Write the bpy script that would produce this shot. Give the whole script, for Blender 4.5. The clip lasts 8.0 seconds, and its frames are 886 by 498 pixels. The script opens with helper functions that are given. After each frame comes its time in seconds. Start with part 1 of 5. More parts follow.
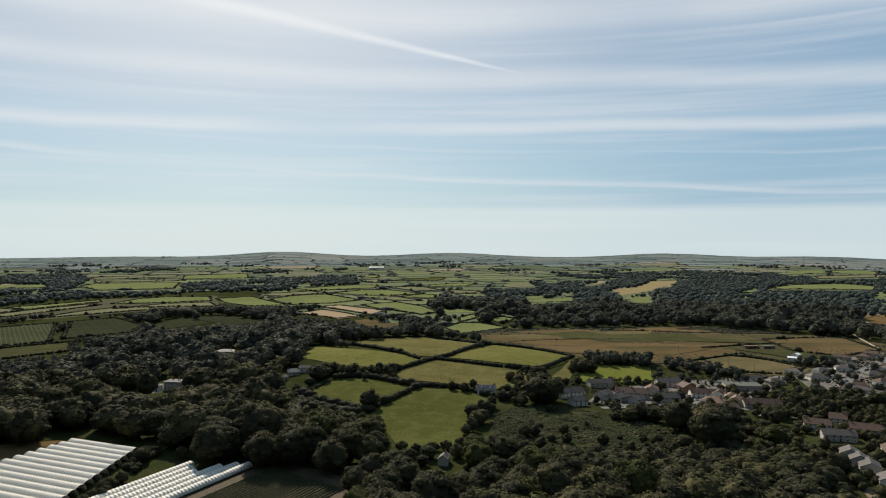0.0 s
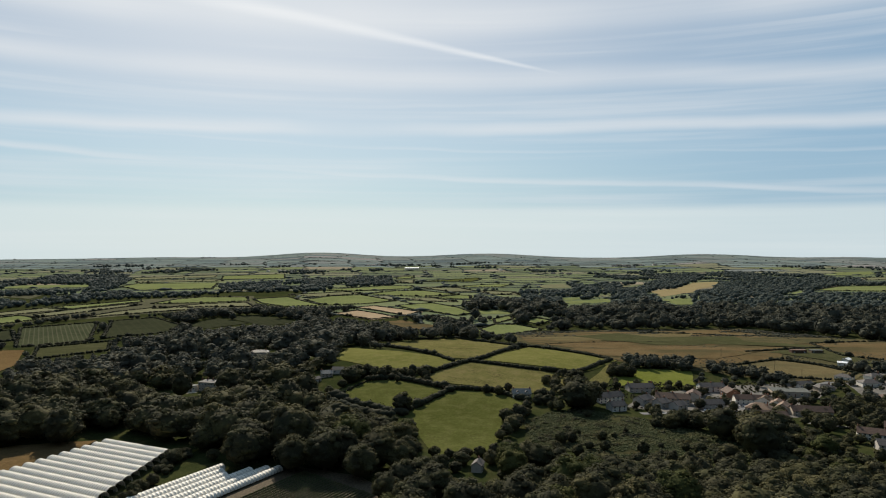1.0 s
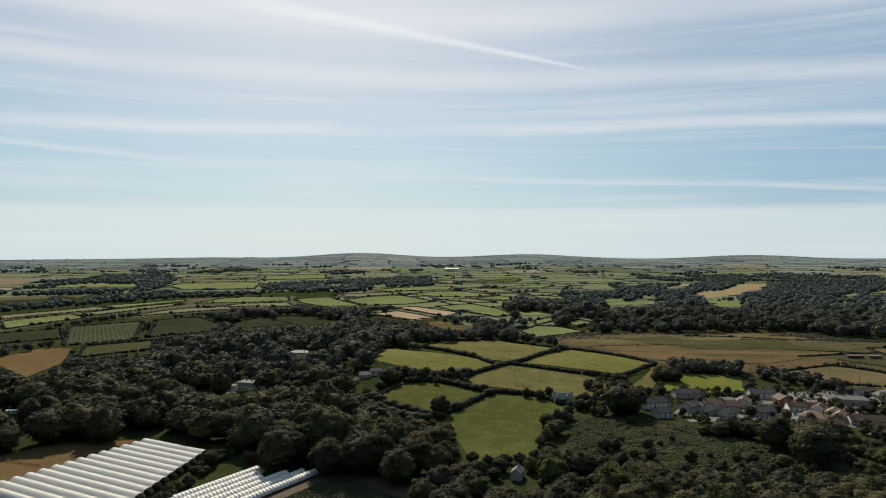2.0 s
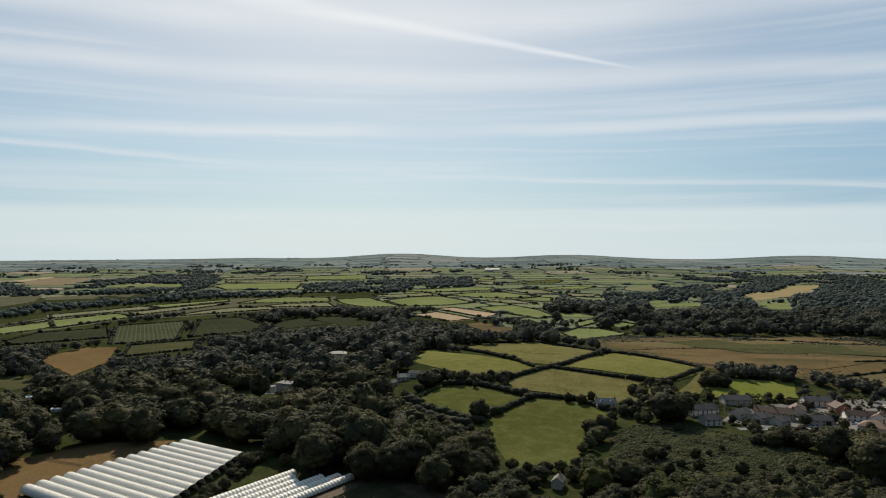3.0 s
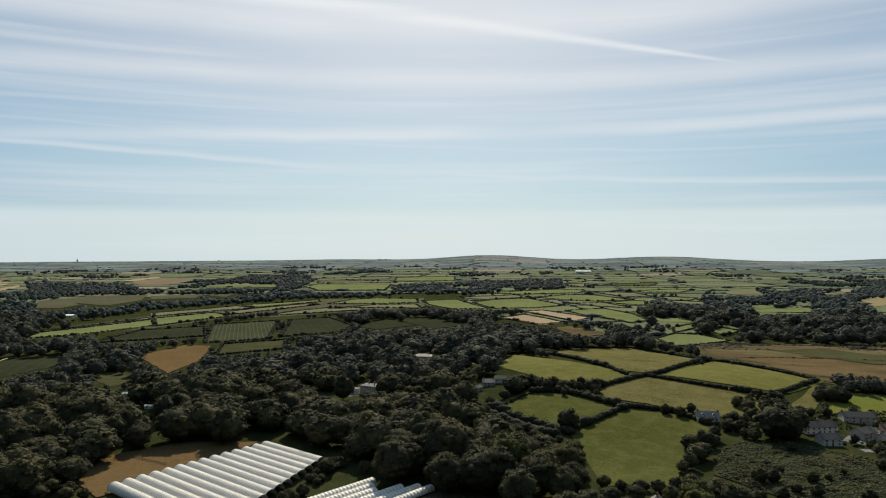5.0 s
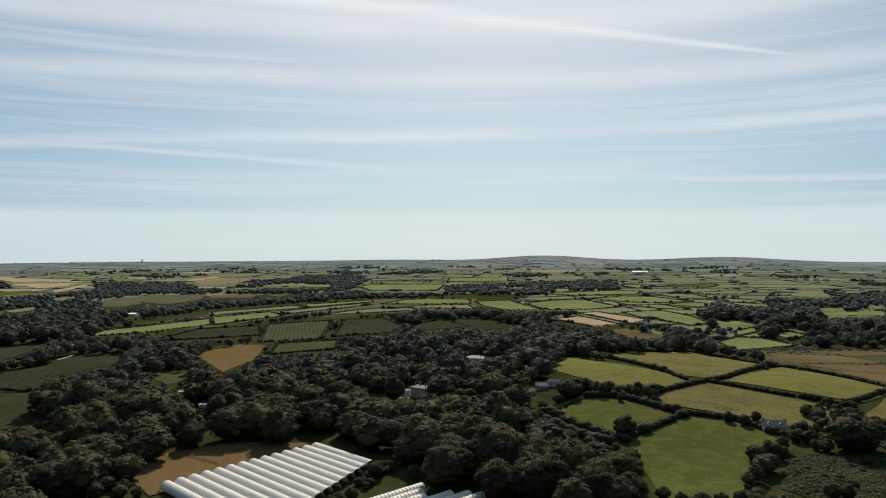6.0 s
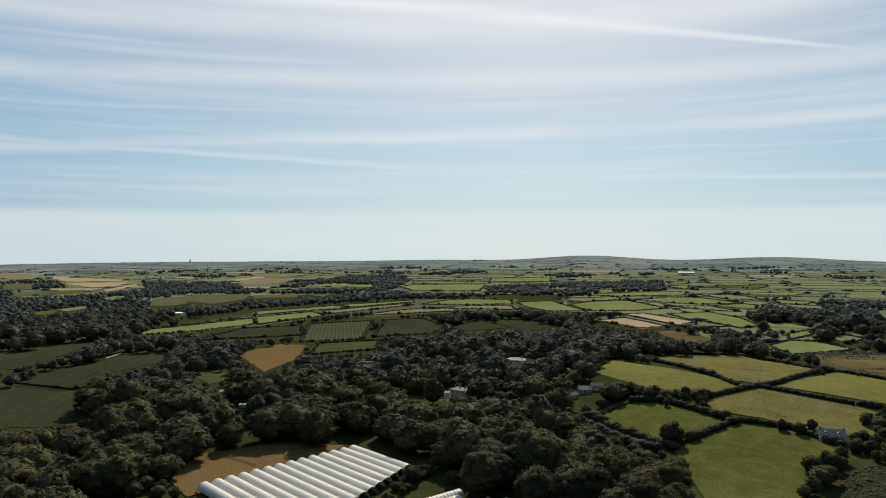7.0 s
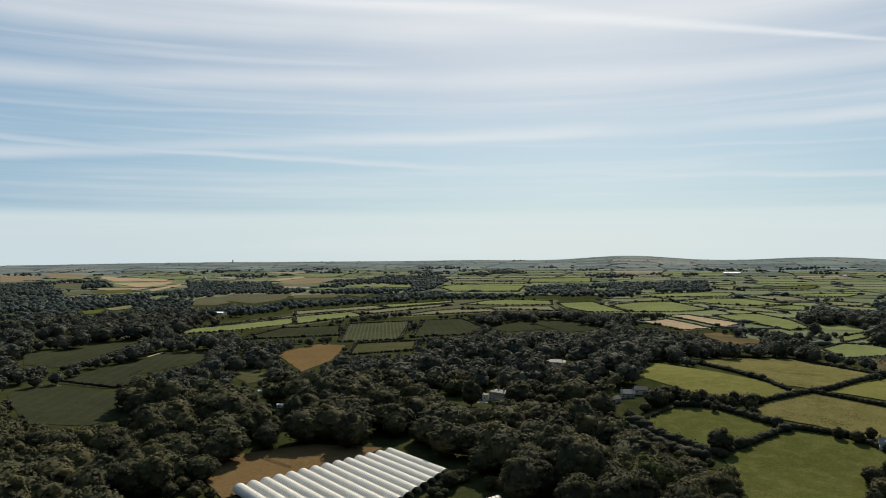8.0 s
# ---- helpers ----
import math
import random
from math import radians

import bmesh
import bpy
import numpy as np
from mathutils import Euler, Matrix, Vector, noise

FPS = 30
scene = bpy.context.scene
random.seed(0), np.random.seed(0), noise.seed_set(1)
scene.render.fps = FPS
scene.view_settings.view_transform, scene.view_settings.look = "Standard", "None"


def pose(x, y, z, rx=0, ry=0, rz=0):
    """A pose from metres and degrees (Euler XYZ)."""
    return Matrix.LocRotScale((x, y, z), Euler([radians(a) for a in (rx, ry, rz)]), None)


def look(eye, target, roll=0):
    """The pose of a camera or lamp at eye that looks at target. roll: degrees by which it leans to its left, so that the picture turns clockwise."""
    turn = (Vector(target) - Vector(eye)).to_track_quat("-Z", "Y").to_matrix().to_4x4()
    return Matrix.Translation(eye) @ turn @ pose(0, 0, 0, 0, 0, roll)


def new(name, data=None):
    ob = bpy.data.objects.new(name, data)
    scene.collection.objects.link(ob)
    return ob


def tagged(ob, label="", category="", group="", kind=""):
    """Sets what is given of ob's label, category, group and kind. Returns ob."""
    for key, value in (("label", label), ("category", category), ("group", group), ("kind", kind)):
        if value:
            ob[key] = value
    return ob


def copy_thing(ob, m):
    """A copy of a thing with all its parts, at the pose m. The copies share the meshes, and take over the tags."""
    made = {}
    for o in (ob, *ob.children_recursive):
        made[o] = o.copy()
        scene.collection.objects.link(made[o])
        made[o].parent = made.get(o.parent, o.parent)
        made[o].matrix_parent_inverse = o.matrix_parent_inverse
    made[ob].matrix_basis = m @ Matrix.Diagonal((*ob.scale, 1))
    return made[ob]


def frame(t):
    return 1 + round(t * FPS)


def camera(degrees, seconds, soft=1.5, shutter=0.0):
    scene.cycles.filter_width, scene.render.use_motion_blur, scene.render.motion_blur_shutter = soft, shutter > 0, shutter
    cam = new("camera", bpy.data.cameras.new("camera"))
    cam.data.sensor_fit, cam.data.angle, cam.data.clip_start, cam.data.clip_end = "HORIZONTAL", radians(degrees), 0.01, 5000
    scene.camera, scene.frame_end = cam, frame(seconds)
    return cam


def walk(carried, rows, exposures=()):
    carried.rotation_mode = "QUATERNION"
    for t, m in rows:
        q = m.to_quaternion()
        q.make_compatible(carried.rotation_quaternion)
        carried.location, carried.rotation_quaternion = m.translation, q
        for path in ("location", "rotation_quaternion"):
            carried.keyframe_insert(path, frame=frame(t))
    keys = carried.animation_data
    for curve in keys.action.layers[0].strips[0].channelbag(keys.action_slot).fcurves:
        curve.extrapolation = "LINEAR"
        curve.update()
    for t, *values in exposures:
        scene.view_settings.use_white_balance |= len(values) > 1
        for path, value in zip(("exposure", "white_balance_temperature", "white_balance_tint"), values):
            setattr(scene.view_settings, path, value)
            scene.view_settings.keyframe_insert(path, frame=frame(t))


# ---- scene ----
cam = camera(65.13, 8.0, soft=1.05)
PATH = [
    (0.0, 0.00, 0.00, 110.00, 89.306, -0.189, 0.000),
    (0.5, 0.83, 4.60, 109.81, 89.337, -0.148, 1.323),
    (1.0, 1.14, 9.46, 109.76, 89.356, -0.117, 2.947),
    (1.5, 1.41, 14.19, 109.62, 89.380, -0.126, 4.607),
    (3.0, 1.76, 27.53, 109.60, 89.436, -0.066, 9.639),
    (3.5, 1.84, 32.31, 109.27, 89.483, -0.040, 11.298),
    (4.0, 1.38, 36.61, 109.31, 89.490, -0.047, 13.038),
    (4.5, 1.01, 41.25, 108.97, 89.532, -0.017, 15.019),
    (6.0, -0.84, 53.98, 108.81, 89.597, 0.064, 21.399),
    (6.5, -1.49, 58.12, 108.90, 89.621, 0.124, 23.742),
    (7.0, -2.18, 62.23, 108.79, 89.611, 0.142, 24.891),
    (7.5, -3.84, 66.24, 108.46, 89.624, 0.178, 26.177),
    (8.0, -5.27, 70.26, 108.13, 89.652, 0.237, 28.106),
]
walk(cam, [(t, pose(*m)) for t, *m in PATH], exposures=[(0.0, 0.3), (8.0, 0.3)])

# ---------------------------------------------------------------- light
SUN_AZ, SUN_EL = 17.0, 34.0          # degrees to the left of +y, degrees up
TO_SUN = Vector((-math.sin(radians(SUN_AZ)) * math.cos(radians(SUN_EL)), math.cos(radians(SUN_AZ)) * math.cos(radians(SUN_EL)), math.sin(radians(SUN_EL))))
sun = new("sun", bpy.data.lights.new("sun", "SUN"))
sun.data.energy, sun.data.angle, sun.data.color = 6.0, radians(0.6), (1.0, 0.91, 0.76)
sun.matrix_world = look(TO_SUN * 300, (0, 0, 0))


class Nodes:
    """Short hand for building node trees."""

    def __init__(self, tree):
        self.t = tree

    def add(self, kind, **props):
        n = self.t.nodes.new(kind)
        for key, value in props.items():
            setattr(n, key, value)
        return n

    def put(self, socket, value):
        if isinstance(value, bpy.types.NodeSocket):
            self.t.links.new(value, socket)
        else:
            socket.default_value = value

    def math(self, op, a, b=0.0, c=0.0, clamp=False):
        n = self.add("ShaderNodeMath", operation=op, use_clamp=clamp)
        for s, v in zip(n.inputs, (a, b, c)):
            self.put(s, v)
        return n.outputs[0]

    def step(self, v, a, b):
        n = self.add("ShaderNodeMapRange", interpolation_type="SMOOTHSTEP")
        for s, w in zip(n.inputs, (v, a, b, 0.0, 1.0)):
            self.put(s, w)
        return n.outputs[0]

    def mix(self, f, a, b, how="MIX"):
        n = self.add("ShaderNodeMix", data_type="RGBA", blend_type=how)
        for s, v in zip((n.inputs[0], n.inputs[6], n.inputs[7]), (f, a, b)):
            self.put(s, (*v, 1.0) if isinstance(v, tuple) and len(v) == 3 else v)
        return n.outputs[2]

    def noise(self, vec, scale, detail=3.0, rough=0.55):
        n = self.add("ShaderNodeTexNoise")
        self.put(n.inputs["Vector"], vec)
        n.inputs["Scale"].default_value, n.inputs["Detail"].default_value, n.inputs["Roughness"].default_value = scale, detail, rough
        return n.outputs["Fac"]

    def mapping(self, vec, scale=(1, 1, 1), turn=(0, 0, 0)):
        n = self.add("ShaderNodeMapping")
        self.put(n.inputs["Vector"], vec)
        n.inputs["Scale"].default_value, n.inputs["Rotation"].default_value = scale, [radians(a) for a in turn]
        return n.outputs[0]

    def dot(self, vec, w):
        n = self.add("ShaderNodeVectorMath", operation="DOT_PRODUCT")
        self.put(n.inputs[0], vec)
        n.inputs[1].default_value = w
        return n.outputs["Value"]


def ramp(n, f, stops, how="LINEAR"):
    r = n.add("ShaderNodeValToRGB")
    r.color_ramp.interpolation = how
    n.put(r.inputs[0], f)
    while len(r.color_ramp.elements) < len(stops):
        r.color_ramp.elements.new(0.5)
    for e, (at, c) in zip(r.color_ramp.elements, stops):
        e.position, e.color = at, (*c, 1)
    return r.outputs[0]


def make_sky():
    world = bpy.data.worlds.new("sky")
    scene.world = world
    world.use_nodes = True
    n = Nodes(world.node_tree)
    world.node_tree.nodes.clear()
    way = n.add("ShaderNodeTexCoord").outputs["Generated"]
    air = n.add("ShaderNodeTexSky", sky_type="NISHITA", sun_disc=False, sun_elevation=radians(SUN_EL), sun_rotation=radians(-SUN_AZ), dust_density=0.4, ozone_density=1.5)
    # height over the horizon and bearing (left of +y), in degrees
    high = n.math("MULTIPLY", n.math("ARCSINE", n.dot(way, (0, 0, 1))), 57.2958)
    bearing = n.math("MULTIPLY", n.math("ARCTAN2", n.dot(way, (-1, 0, 0)), n.dot(way, (0, 1, 0))), 57.2958)
    clear = ramp(n, n.math("DIVIDE", high, 90.0), [(0.0, (0.56, 0.74, 0.79)), (0.05, (0.46, 0.65, 0.73)), (0.09, (0.40, 0.58, 0.70)), (0.15, (0.39, 0.50, 0.62)), (0.24, (0.40, 0.49, 0.60)), (0.42, (0.21, 0.31, 0.46)), (1.0, (0.13, 0.21, 0.36))])
    sky = n.mix(0.75, n.mix(1.0, air.outputs[0], (0.075, 0.075, 0.075), "MULTIPLY"), clear)
    # bluer away from the sun
    near = n.math("MAXIMUM", n.dot(way, TO_SUN), 0.0)
    sky = n.mix(n.math("MULTIPLY", n.math("SUBTRACT", 1.0, n.step(near, 0.62, 0.96)), 0.62), sky, (0.25, 0.41, 0.58))

    def spot(across, up, seed):
        v = n.add("ShaderNodeCombineXYZ")
        n.put(v.inputs[0], n.math("MULTIPLY", bearing, across))
        n.put(v.inputs[1], n.math("MULTIPLY", high, up))
        v.inputs[2].default_value = seed
        return v.outputs[0]

    # cirrus: long level bands that bow a little, drawn out into fibres
    fibre = n.noise(spot(0.032, 1.3, 3.0), 1.0, 4.0, 0.55)
    soft = n.noise(spot(0.022, 0.33, 8.0), 1.0, 4.0, 0.5)
    wave = n.math("MULTIPLY", n.math("SUBTRACT", n.noise(spot(0.045, 0.02, 21.0), 1.0, 3.0, 0.5), 0.5), 1.6)
    cloud = n.math("MULTIPLY", n.step(n.math("ADD", n.math("MULTIPLY", soft, 0.6), n.math("MULTIPLY", fibre, 0.4)), 0.44, 0.72), 0.50)
    for k, (middle, lean, bow, top, below, above, much) in enumerate(((9.2, 0.0, 0.0007, 2.0, 0.75, 1.1, 0.62), (5.6, 0.046, 0.0, 12.0, 0.30, 0.55, 0.46), (13.4, 0.0, 0.0007, 20.0, 1.3, 1.5, 0.55), (17.6, -0.01, 0.0004, 20.0, 1.9, 2.6, 0.62), (7.6, 0.03, 0.0, 5.0, 0.14, 0.3, 0.24), (11.2, -0.015, 0.0, 0.0, 0.25, 0.4, 0.24))):
        turn = n.math("SUBTRACT", bearing, top)
        line = n.math("ADD", n.math("MULTIPLY_ADD", turn, lean, middle), n.math("MULTIPLY", n.math("MULTIPLY", turn, turn), -bow))
        off = n.math("SUBTRACT", n.math("ADD", high, wave), line)
        shape = n.math("MULTIPLY", n.step(off, -below, 0.0), n.math("SUBTRACT", 1.0, n.step(off, 0.0, above)))
        here = n.step(n.noise(spot(0.03, 0.0, 40.0 + 7 * k), 1.0, 2.0), 0.30, 0.55)
        band = n.math("MULTIPLY", n.math("MULTIPLY", shape, n.math("MULTIPLY_ADD", here, 0.75, 0.25)), n.math("MULTIPLY", n.math("MULTIPLY_ADD", fibre, 0.9, 0.5), much))
        cloud = n.math("MAXIMUM", cloud, band)
    # the cirrus thins out overhead
    cloud = n.math("MULTIPLY", cloud, n.math("SUBTRACT", 1.0, n.math("MULTIPLY", n.step(high, 22.0, 45.0), 0.75)))
    col = n.mix(cloud, sky, (0.74, 0.77, 0.80))
    # thin veil round the sun, haze along the horizon
    col = n.mix(n.math("MULTIPLY", n.math("POWER", near, 12.0), 0.80), col, (0.90, 0.91, 0.90))
    haze = n.math("SUBTRACT", 1.0, n.step(high, 2.1, 3.3))
    col = n.mix(n.math("MULTIPLY", haze, 0.66), col, (0.70, 0.78, 0.78))
    # condensation trail, spread by the wind
    off = n.math("SUBTRACT", n.dot(way, (-0.21667, 0.25193, -0.94318)), 0.001)
    wide = n.math("MULTIPLY_ADD", n.math("MAXIMUM", n.math("SUBTRACT", 0.10, n.dot(way, (1, 0, 0))), 0.0), 0.030, 0.0030)
    trail = n.math("SUBTRACT", 1.0, n.step(n.math("ABSOLUTE", off), 0.0, wide))
    ends = n.math("MULTIPLY", n.math("SUBTRACT", 1.0, n.step(n.dot(way, (1, 0, 0)), 0.03, 0.125)), n.step(n.dot(way, (0, 1, 0)), 0.0, 0.5))
    trail = n.math("MULTIPLY", n.math("MULTIPLY", trail, ends), n.math("MULTIPLY_ADD", fibre, 0.5, 0.2))
    col = n.mix(trail, col, (0.92, 0.93, 0.93))
    # the sky is deepest opposite the sun
    deep = n.math("MULTIPLY_ADD", n.step(n.dot(way, TO_SUN), -0.5, 0.4), 0.72, 0.28)
    dark = n.add("ShaderNodeCombineXYZ")
    for s in dark.inputs:
        n.put(s, deep)
    col = n.mix(1.0, col, dark.outputs[0], "MULTIPLY")
    back = n.add("ShaderNodeBackground")
    n.put(back.inputs[0], col)
    back.inputs[1].default_value = 0.82
    n.put(n.add("ShaderNodeOutputWorld").inputs[0], back.outputs[0])


make_sky()


# ---------------------------------------------------------------- materials
def material(name):
    m = bpy.data.materials.new(name)
    m.use_nodes = True
    n = Nodes(m.node_tree)
    shader = m.node_tree.nodes["Principled BSDF"]
    here = n.add("ShaderNodeNewGeometry").outputs["Position"]
    return m, n, shader, here


def relief(n, shader, f, strength, distance):
    b = n.add("ShaderNodeBump")
    b.inputs["Strength"].default_value, b.inputs["Distance"].default_value = strength, distance
    n.put(b.inputs["Height"], f)
    n.put(shader.inputs["Normal"], b.outputs[0])


def grass(name, dark, light, dry, dryness=0.25, stripes=0.0, turn=0.0, gap=3.0, bands=0.0, rushes=0.3):
    """Turf or crop: patches of two sizes, dry spots, and drill or mowing lines."""
    m, n, shader, here = material(name)
    big, mid, fine = n.noise(here, 0.012, 3), n.noise(here, 0.11, 5, 0.62), n.noise(here, 0.8, 5, 0.75)
    col = n.mix(n.step(n.math("ADD", n.math("MULTIPLY", big, 0.55), n.math("MULTIPLY", mid, 0.45)), 0.36, 0.64), dark, light)
    col = n.mix(n.math("MULTIPLY", n.step(mid, 0.48, 0.68), dryness), col, dry)
    col = n.mix(n.math("MULTIPLY", n.step(fine, 0.35, 0.65), 0.7), col, n.mix(0.5, col, (dark[0] * 0.45, dark[1] * 0.45, dark[2] * 0.45)))
    tussock = n.step(n.noise(here, 0.42, 4, 0.7), 0.5, 0.68)
    col = n.mix(n.math("MULTIPLY", tussock, 0.32), col, (light[0] * 1.25, light[1] * 1.2, light[2] * 1.25))
    spots = n.step(n.math("ADD", n.math("MULTIPLY", n.noise(here, 0.55, 4, 0.75), 0.7), n.math("MULTIPLY", n.noise(here, 0.045, 2), 0.3)), 0.50, 0.62)
    col = n.mix(n.math("MULTIPLY", spots, rushes), col, (dark[0] * 0.45, dark[1] * 0.42, dark[2] * 0.5))
    if bands:
        # wet runnels and drier ridges that lie along the valley
        wet = n.step(n.noise(n.mapping(here, (0.011, 0.055, 0.05), (0, 0, 12)), 1.0, 5, 0.6), 0.46, 0.62)
        col = n.mix(n.math("MULTIPLY", wet, bands), col, (0.042, 0.044, 0.024))
    if stripes:
        w = n.add("ShaderNodeTexWave", wave_type="BANDS", bands_direction="X")
        n.put(w.inputs["Vector"], n.mapping(here, (1, 1, 1), (0, 0, turn)))
        w.inputs["Scale"].default_value, w.inputs["Distortion"].default_value, w.inputs["Detail"].default_value = 0.314 / gap * 1.0, 0.6, 2.0
        col = n.mix(n.math("MULTIPLY", n.step(w.outputs["Fac"], 0.72, 0.98), stripes), col, dry)
    n.put(shader.inputs["Base Color"], col)
    shader.inputs["Roughness"].default_value = 0.9
    shader.inputs["Specular IOR Level"].default_value = 0.0
    relief(n, shader, fine, 0.6, 0.35)
    return m


def foliage(name, dark, light, warm):
    """Leaves: each clump its own shade, each tree its own hue, light shining through."""
    m, n, shader, here = material(name)
    own = n.add("ShaderNodeNewGeometry").outputs["Random Per Island"]
    hue = n.noise(here, 0.05, 2)
    col = n.mix(n.math("MULTIPLY_ADD", own, 0.5, 0.2), dark, light)
    col = n.mix(n.math("MULTIPLY", n.step(hue, 0.45, 0.62), 0.5), col, warm)
    col = n.mix(n.math("MULTIPLY", n.step(n.noise(here, 0.9, 3), 0.4, 0.7), 0.35), col, (dark[0] * 0.5, dark[1] * 0.5, dark[2] * 0.5))
    # darker and lighter kinds of tree side by side
    col = n.mix(n.math("MULTIPLY", n.step(n.noise(here, 0.085, 1), 0.44, 0.58), 0.6), col, (dark[0] * 1.1, dark[1] * 1.1, dark[2] * 1.1))
    n.put(shader.inputs["Base Color"], col)
    shader.inputs["Roughness"].default_value = 0.8
    shader.inputs["Specular IOR Level"].default_value = 0.02
    clumps = n.math("ADD", n.noise(here, 0.8, 2, 0.6), n.math("MULTIPLY", n.noise(here, 2.4, 3, 0.7), 0.4))
    relief(n, shader, clumps, 0.3, 0.5)
    glow = n.add("ShaderNodeBsdfTranslucent")
    n.put(glow.inputs[0], col)
    mixed = n.add("ShaderNodeMixShader")
    mixed.inputs[0].default_value = 0.2
    n.put(mixed.inputs[1], shader.outputs[0])
    n.put(mixed.inputs[2], glow.outputs[0])
    n.put(m.node_tree.nodes["Material Output"].inputs[0], mixed.outputs[0])
    return m


def surface(name, a, b, scale=1.0, rough=0.8, metal=0.0, bump=0.2, deep=0.02, vary=0.0):
    """Plain building surface with stains and grain."""
    m, n, shader, here = material(name)
    f = n.noise(here, scale, 4, 0.6)
    col = n.mix(n.step(f, 0.3, 0.7), a, b)
    col = n.mix(n.math("MULTIPLY", n.step(n.noise(here, scale * 7, 3), 0.4, 0.7), 0.3), col, (a[0] * 0.7, a[1] * 0.7, a[2] * 0.7))
    if vary:
        own = n.add("ShaderNodeObjectInfo").outputs["Random"]
        col = n.mix(n.math("MULTIPLY", own, vary), col, (a[0] * 0.6, a[1] * 0.6, a[2] * 0.62))
    n.put(shader.inputs["Base Color"], col)
    shader.inputs["Roughness"].default_value, shader.inputs["Metallic"].default_value = rough, metal
    shader.inputs["Specular IOR Level"].default_value = 0.5 if rough < 0.2 else 0.08
    relief(n, shader, n.noise(here, scale * 9, 3), bump, deep)
    return m


TURF = grass("turf", (0.054, 0.060, 0.017), (0.079, 0.085, 0.026), (0.104, 0.095, 0.040), 0.35)
PASTURE = grass("pasture", (0.092, 0.095, 0.028), (0.125, 0.122, 0.040), (0.155, 0.133, 0.060), 0.4)
OLIVE = grass("olive_pasture", (0.092, 0.088, 0.031), (0.122, 0.112, 0.043), (0.152, 0.122, 0.060), 0.5, rushes=0.75)
BRIGHT = grass("bright_grass", (0.108, 0.128, 0.050), (0.148, 0.164, 0.068), (0.166, 0.156, 0.090), 0.2)
LAWN = grass("lawn_grass", (0.1050, 0.1188, 0.0246), (0.1302, 0.1409, 0.0352), (0.1512, 0.1392, 0.0616), 0.2)
ROUGH = grass("rough_pasture", (0.0900, 0.0650, 0.0320), (0.1300, 0.0930, 0.0490), (0.0780, 0.0690, 0.0330), 0.5, bands=0.6)
MARSH = grass("marsh_grass", (0.0600, 0.0550, 0.0280), (0.1050, 0.0840, 0.0450), (0.0520, 0.0560, 0.0280), 0.7, bands=0.7)
STRAW = grass("straw_field", (0.195, 0.158, 0.082), (0.240, 0.195, 0.105), (0.165, 0.138, 0.075), 0.4, 0.25, 25, 5)
STUBBLE = grass("stubble", (0.255, 0.196, 0.126), (0.318, 0.247, 0.164), (0.205, 0.156, 0.100), 0.4, 0.35, 25, 5)
BARE = grass("ripe_crop", (0.106, 0.071, 0.032), (0.140, 0.094, 0.045), (0.088, 0.060, 0.030), 0.45, 0.3, 35, 4)
PALE_OLIVE = grass("dull_pasture", (0.118, 0.120, 0.070), (0.150, 0.148, 0.086), (0.17, 0.150, 0.094), 0.4)
PALE_BROWN = grass("dull_brown_grass", (0.150, 0.118, 0.078), (0.190, 0.150, 0.100), (0.13, 0.112, 0.075), 0.4)
CROP = grass("green_crop", (0.0255, 0.0285, 0.0165), (0.0350, 0.0385, 0.0215), (0.060, 0.058, 0.034), 0.1, 0.12, -33, 11)
CROP_PALE = grass("striped_crop", (0.034, 0.040, 0.022), (0.048, 0.054, 0.029), (0.105, 0.098, 0.066), 0.15, 0.36, -33, 5)
BRACKEN = grass("bracken", (0.018, 0.022, 0.011), (0.042, 0.046, 0.021), (0.066, 0.054, 0.028), 0.7)
DULL = grass("dull_turf", (0.044, 0.046, 0.022), (0.062, 0.063, 0.030), (0.080, 0.072, 0.040), 0.35)
TAN = grass("tan_pasture", (0.098, 0.080, 0.040), (0.132, 0.106, 0.054), (0.108, 0.098, 0.052), 0.5, bands=0.35)
DIM_OLIVE = grass("shaded_valley_pasture", (0.066, 0.066, 0.042), (0.088, 0.086, 0.052), (0.104, 0.092, 0.060), 0.4)
# slate in a lighter colour that stands in for sun on the roof
PALE_SLATE = surface("sunlit_slate", (0.20, 0.185, 0.165), (0.29, 0.27, 0.24), 0.8, 0.75)
LEAD = surface("lead_roof", (0.085, 0.080, 0.076), (0.125, 0.117, 0.110), 0.6, 0.7)
WILD = grass("wild_ground", (0.0220, 0.0286, 0.0104), (0.0396, 0.0440, 0.0169), (0.0605, 0.0506, 0.0234), 0.4)
LEAF = foliage("broad_leaves", (0.031, 0.031, 0.022), (0.096, 0.096, 0.043), (0.114, 0.100, 0.044))
# far foliage: distance haze is put into the pale blue-grey colour
LEAF_FAR_HAZED = foliage("far_leaves_hazed", (0.052, 0.066, 0.062), (0.096, 0.114, 0.096), (0.104, 0.112, 0.088))
LEAF_LIGHT = foliage("young_leaves", (0.038, 0.044, 0.016), (0.088, 0.094, 0.032), (0.106, 0.098, 0.036))
FERN = foliage("fern_leaves", (0.042, 0.050, 0.025), (0.118, 0.128, 0.060), (0.126, 0.114, 0.058))
HEDGE = foliage("hedge_leaves", (0.027, 0.030, 0.021), (0.054, 0.056, 0.032), (0.064, 0.055, 0.034))
# leaves across the valley, with a little haze painted into their tone
LEAF_MID_HAZED = foliage("valley_leaves_hazed", (0.046, 0.049, 0.041), (0.114, 0.117, 0.080), (0.126, 0.118, 0.078))
BARK = surface("bark", (0.06, 0.048, 0.036), (0.11, 0.09, 0.07), 2.0, 0.9, 0, 0.6, 0.05)
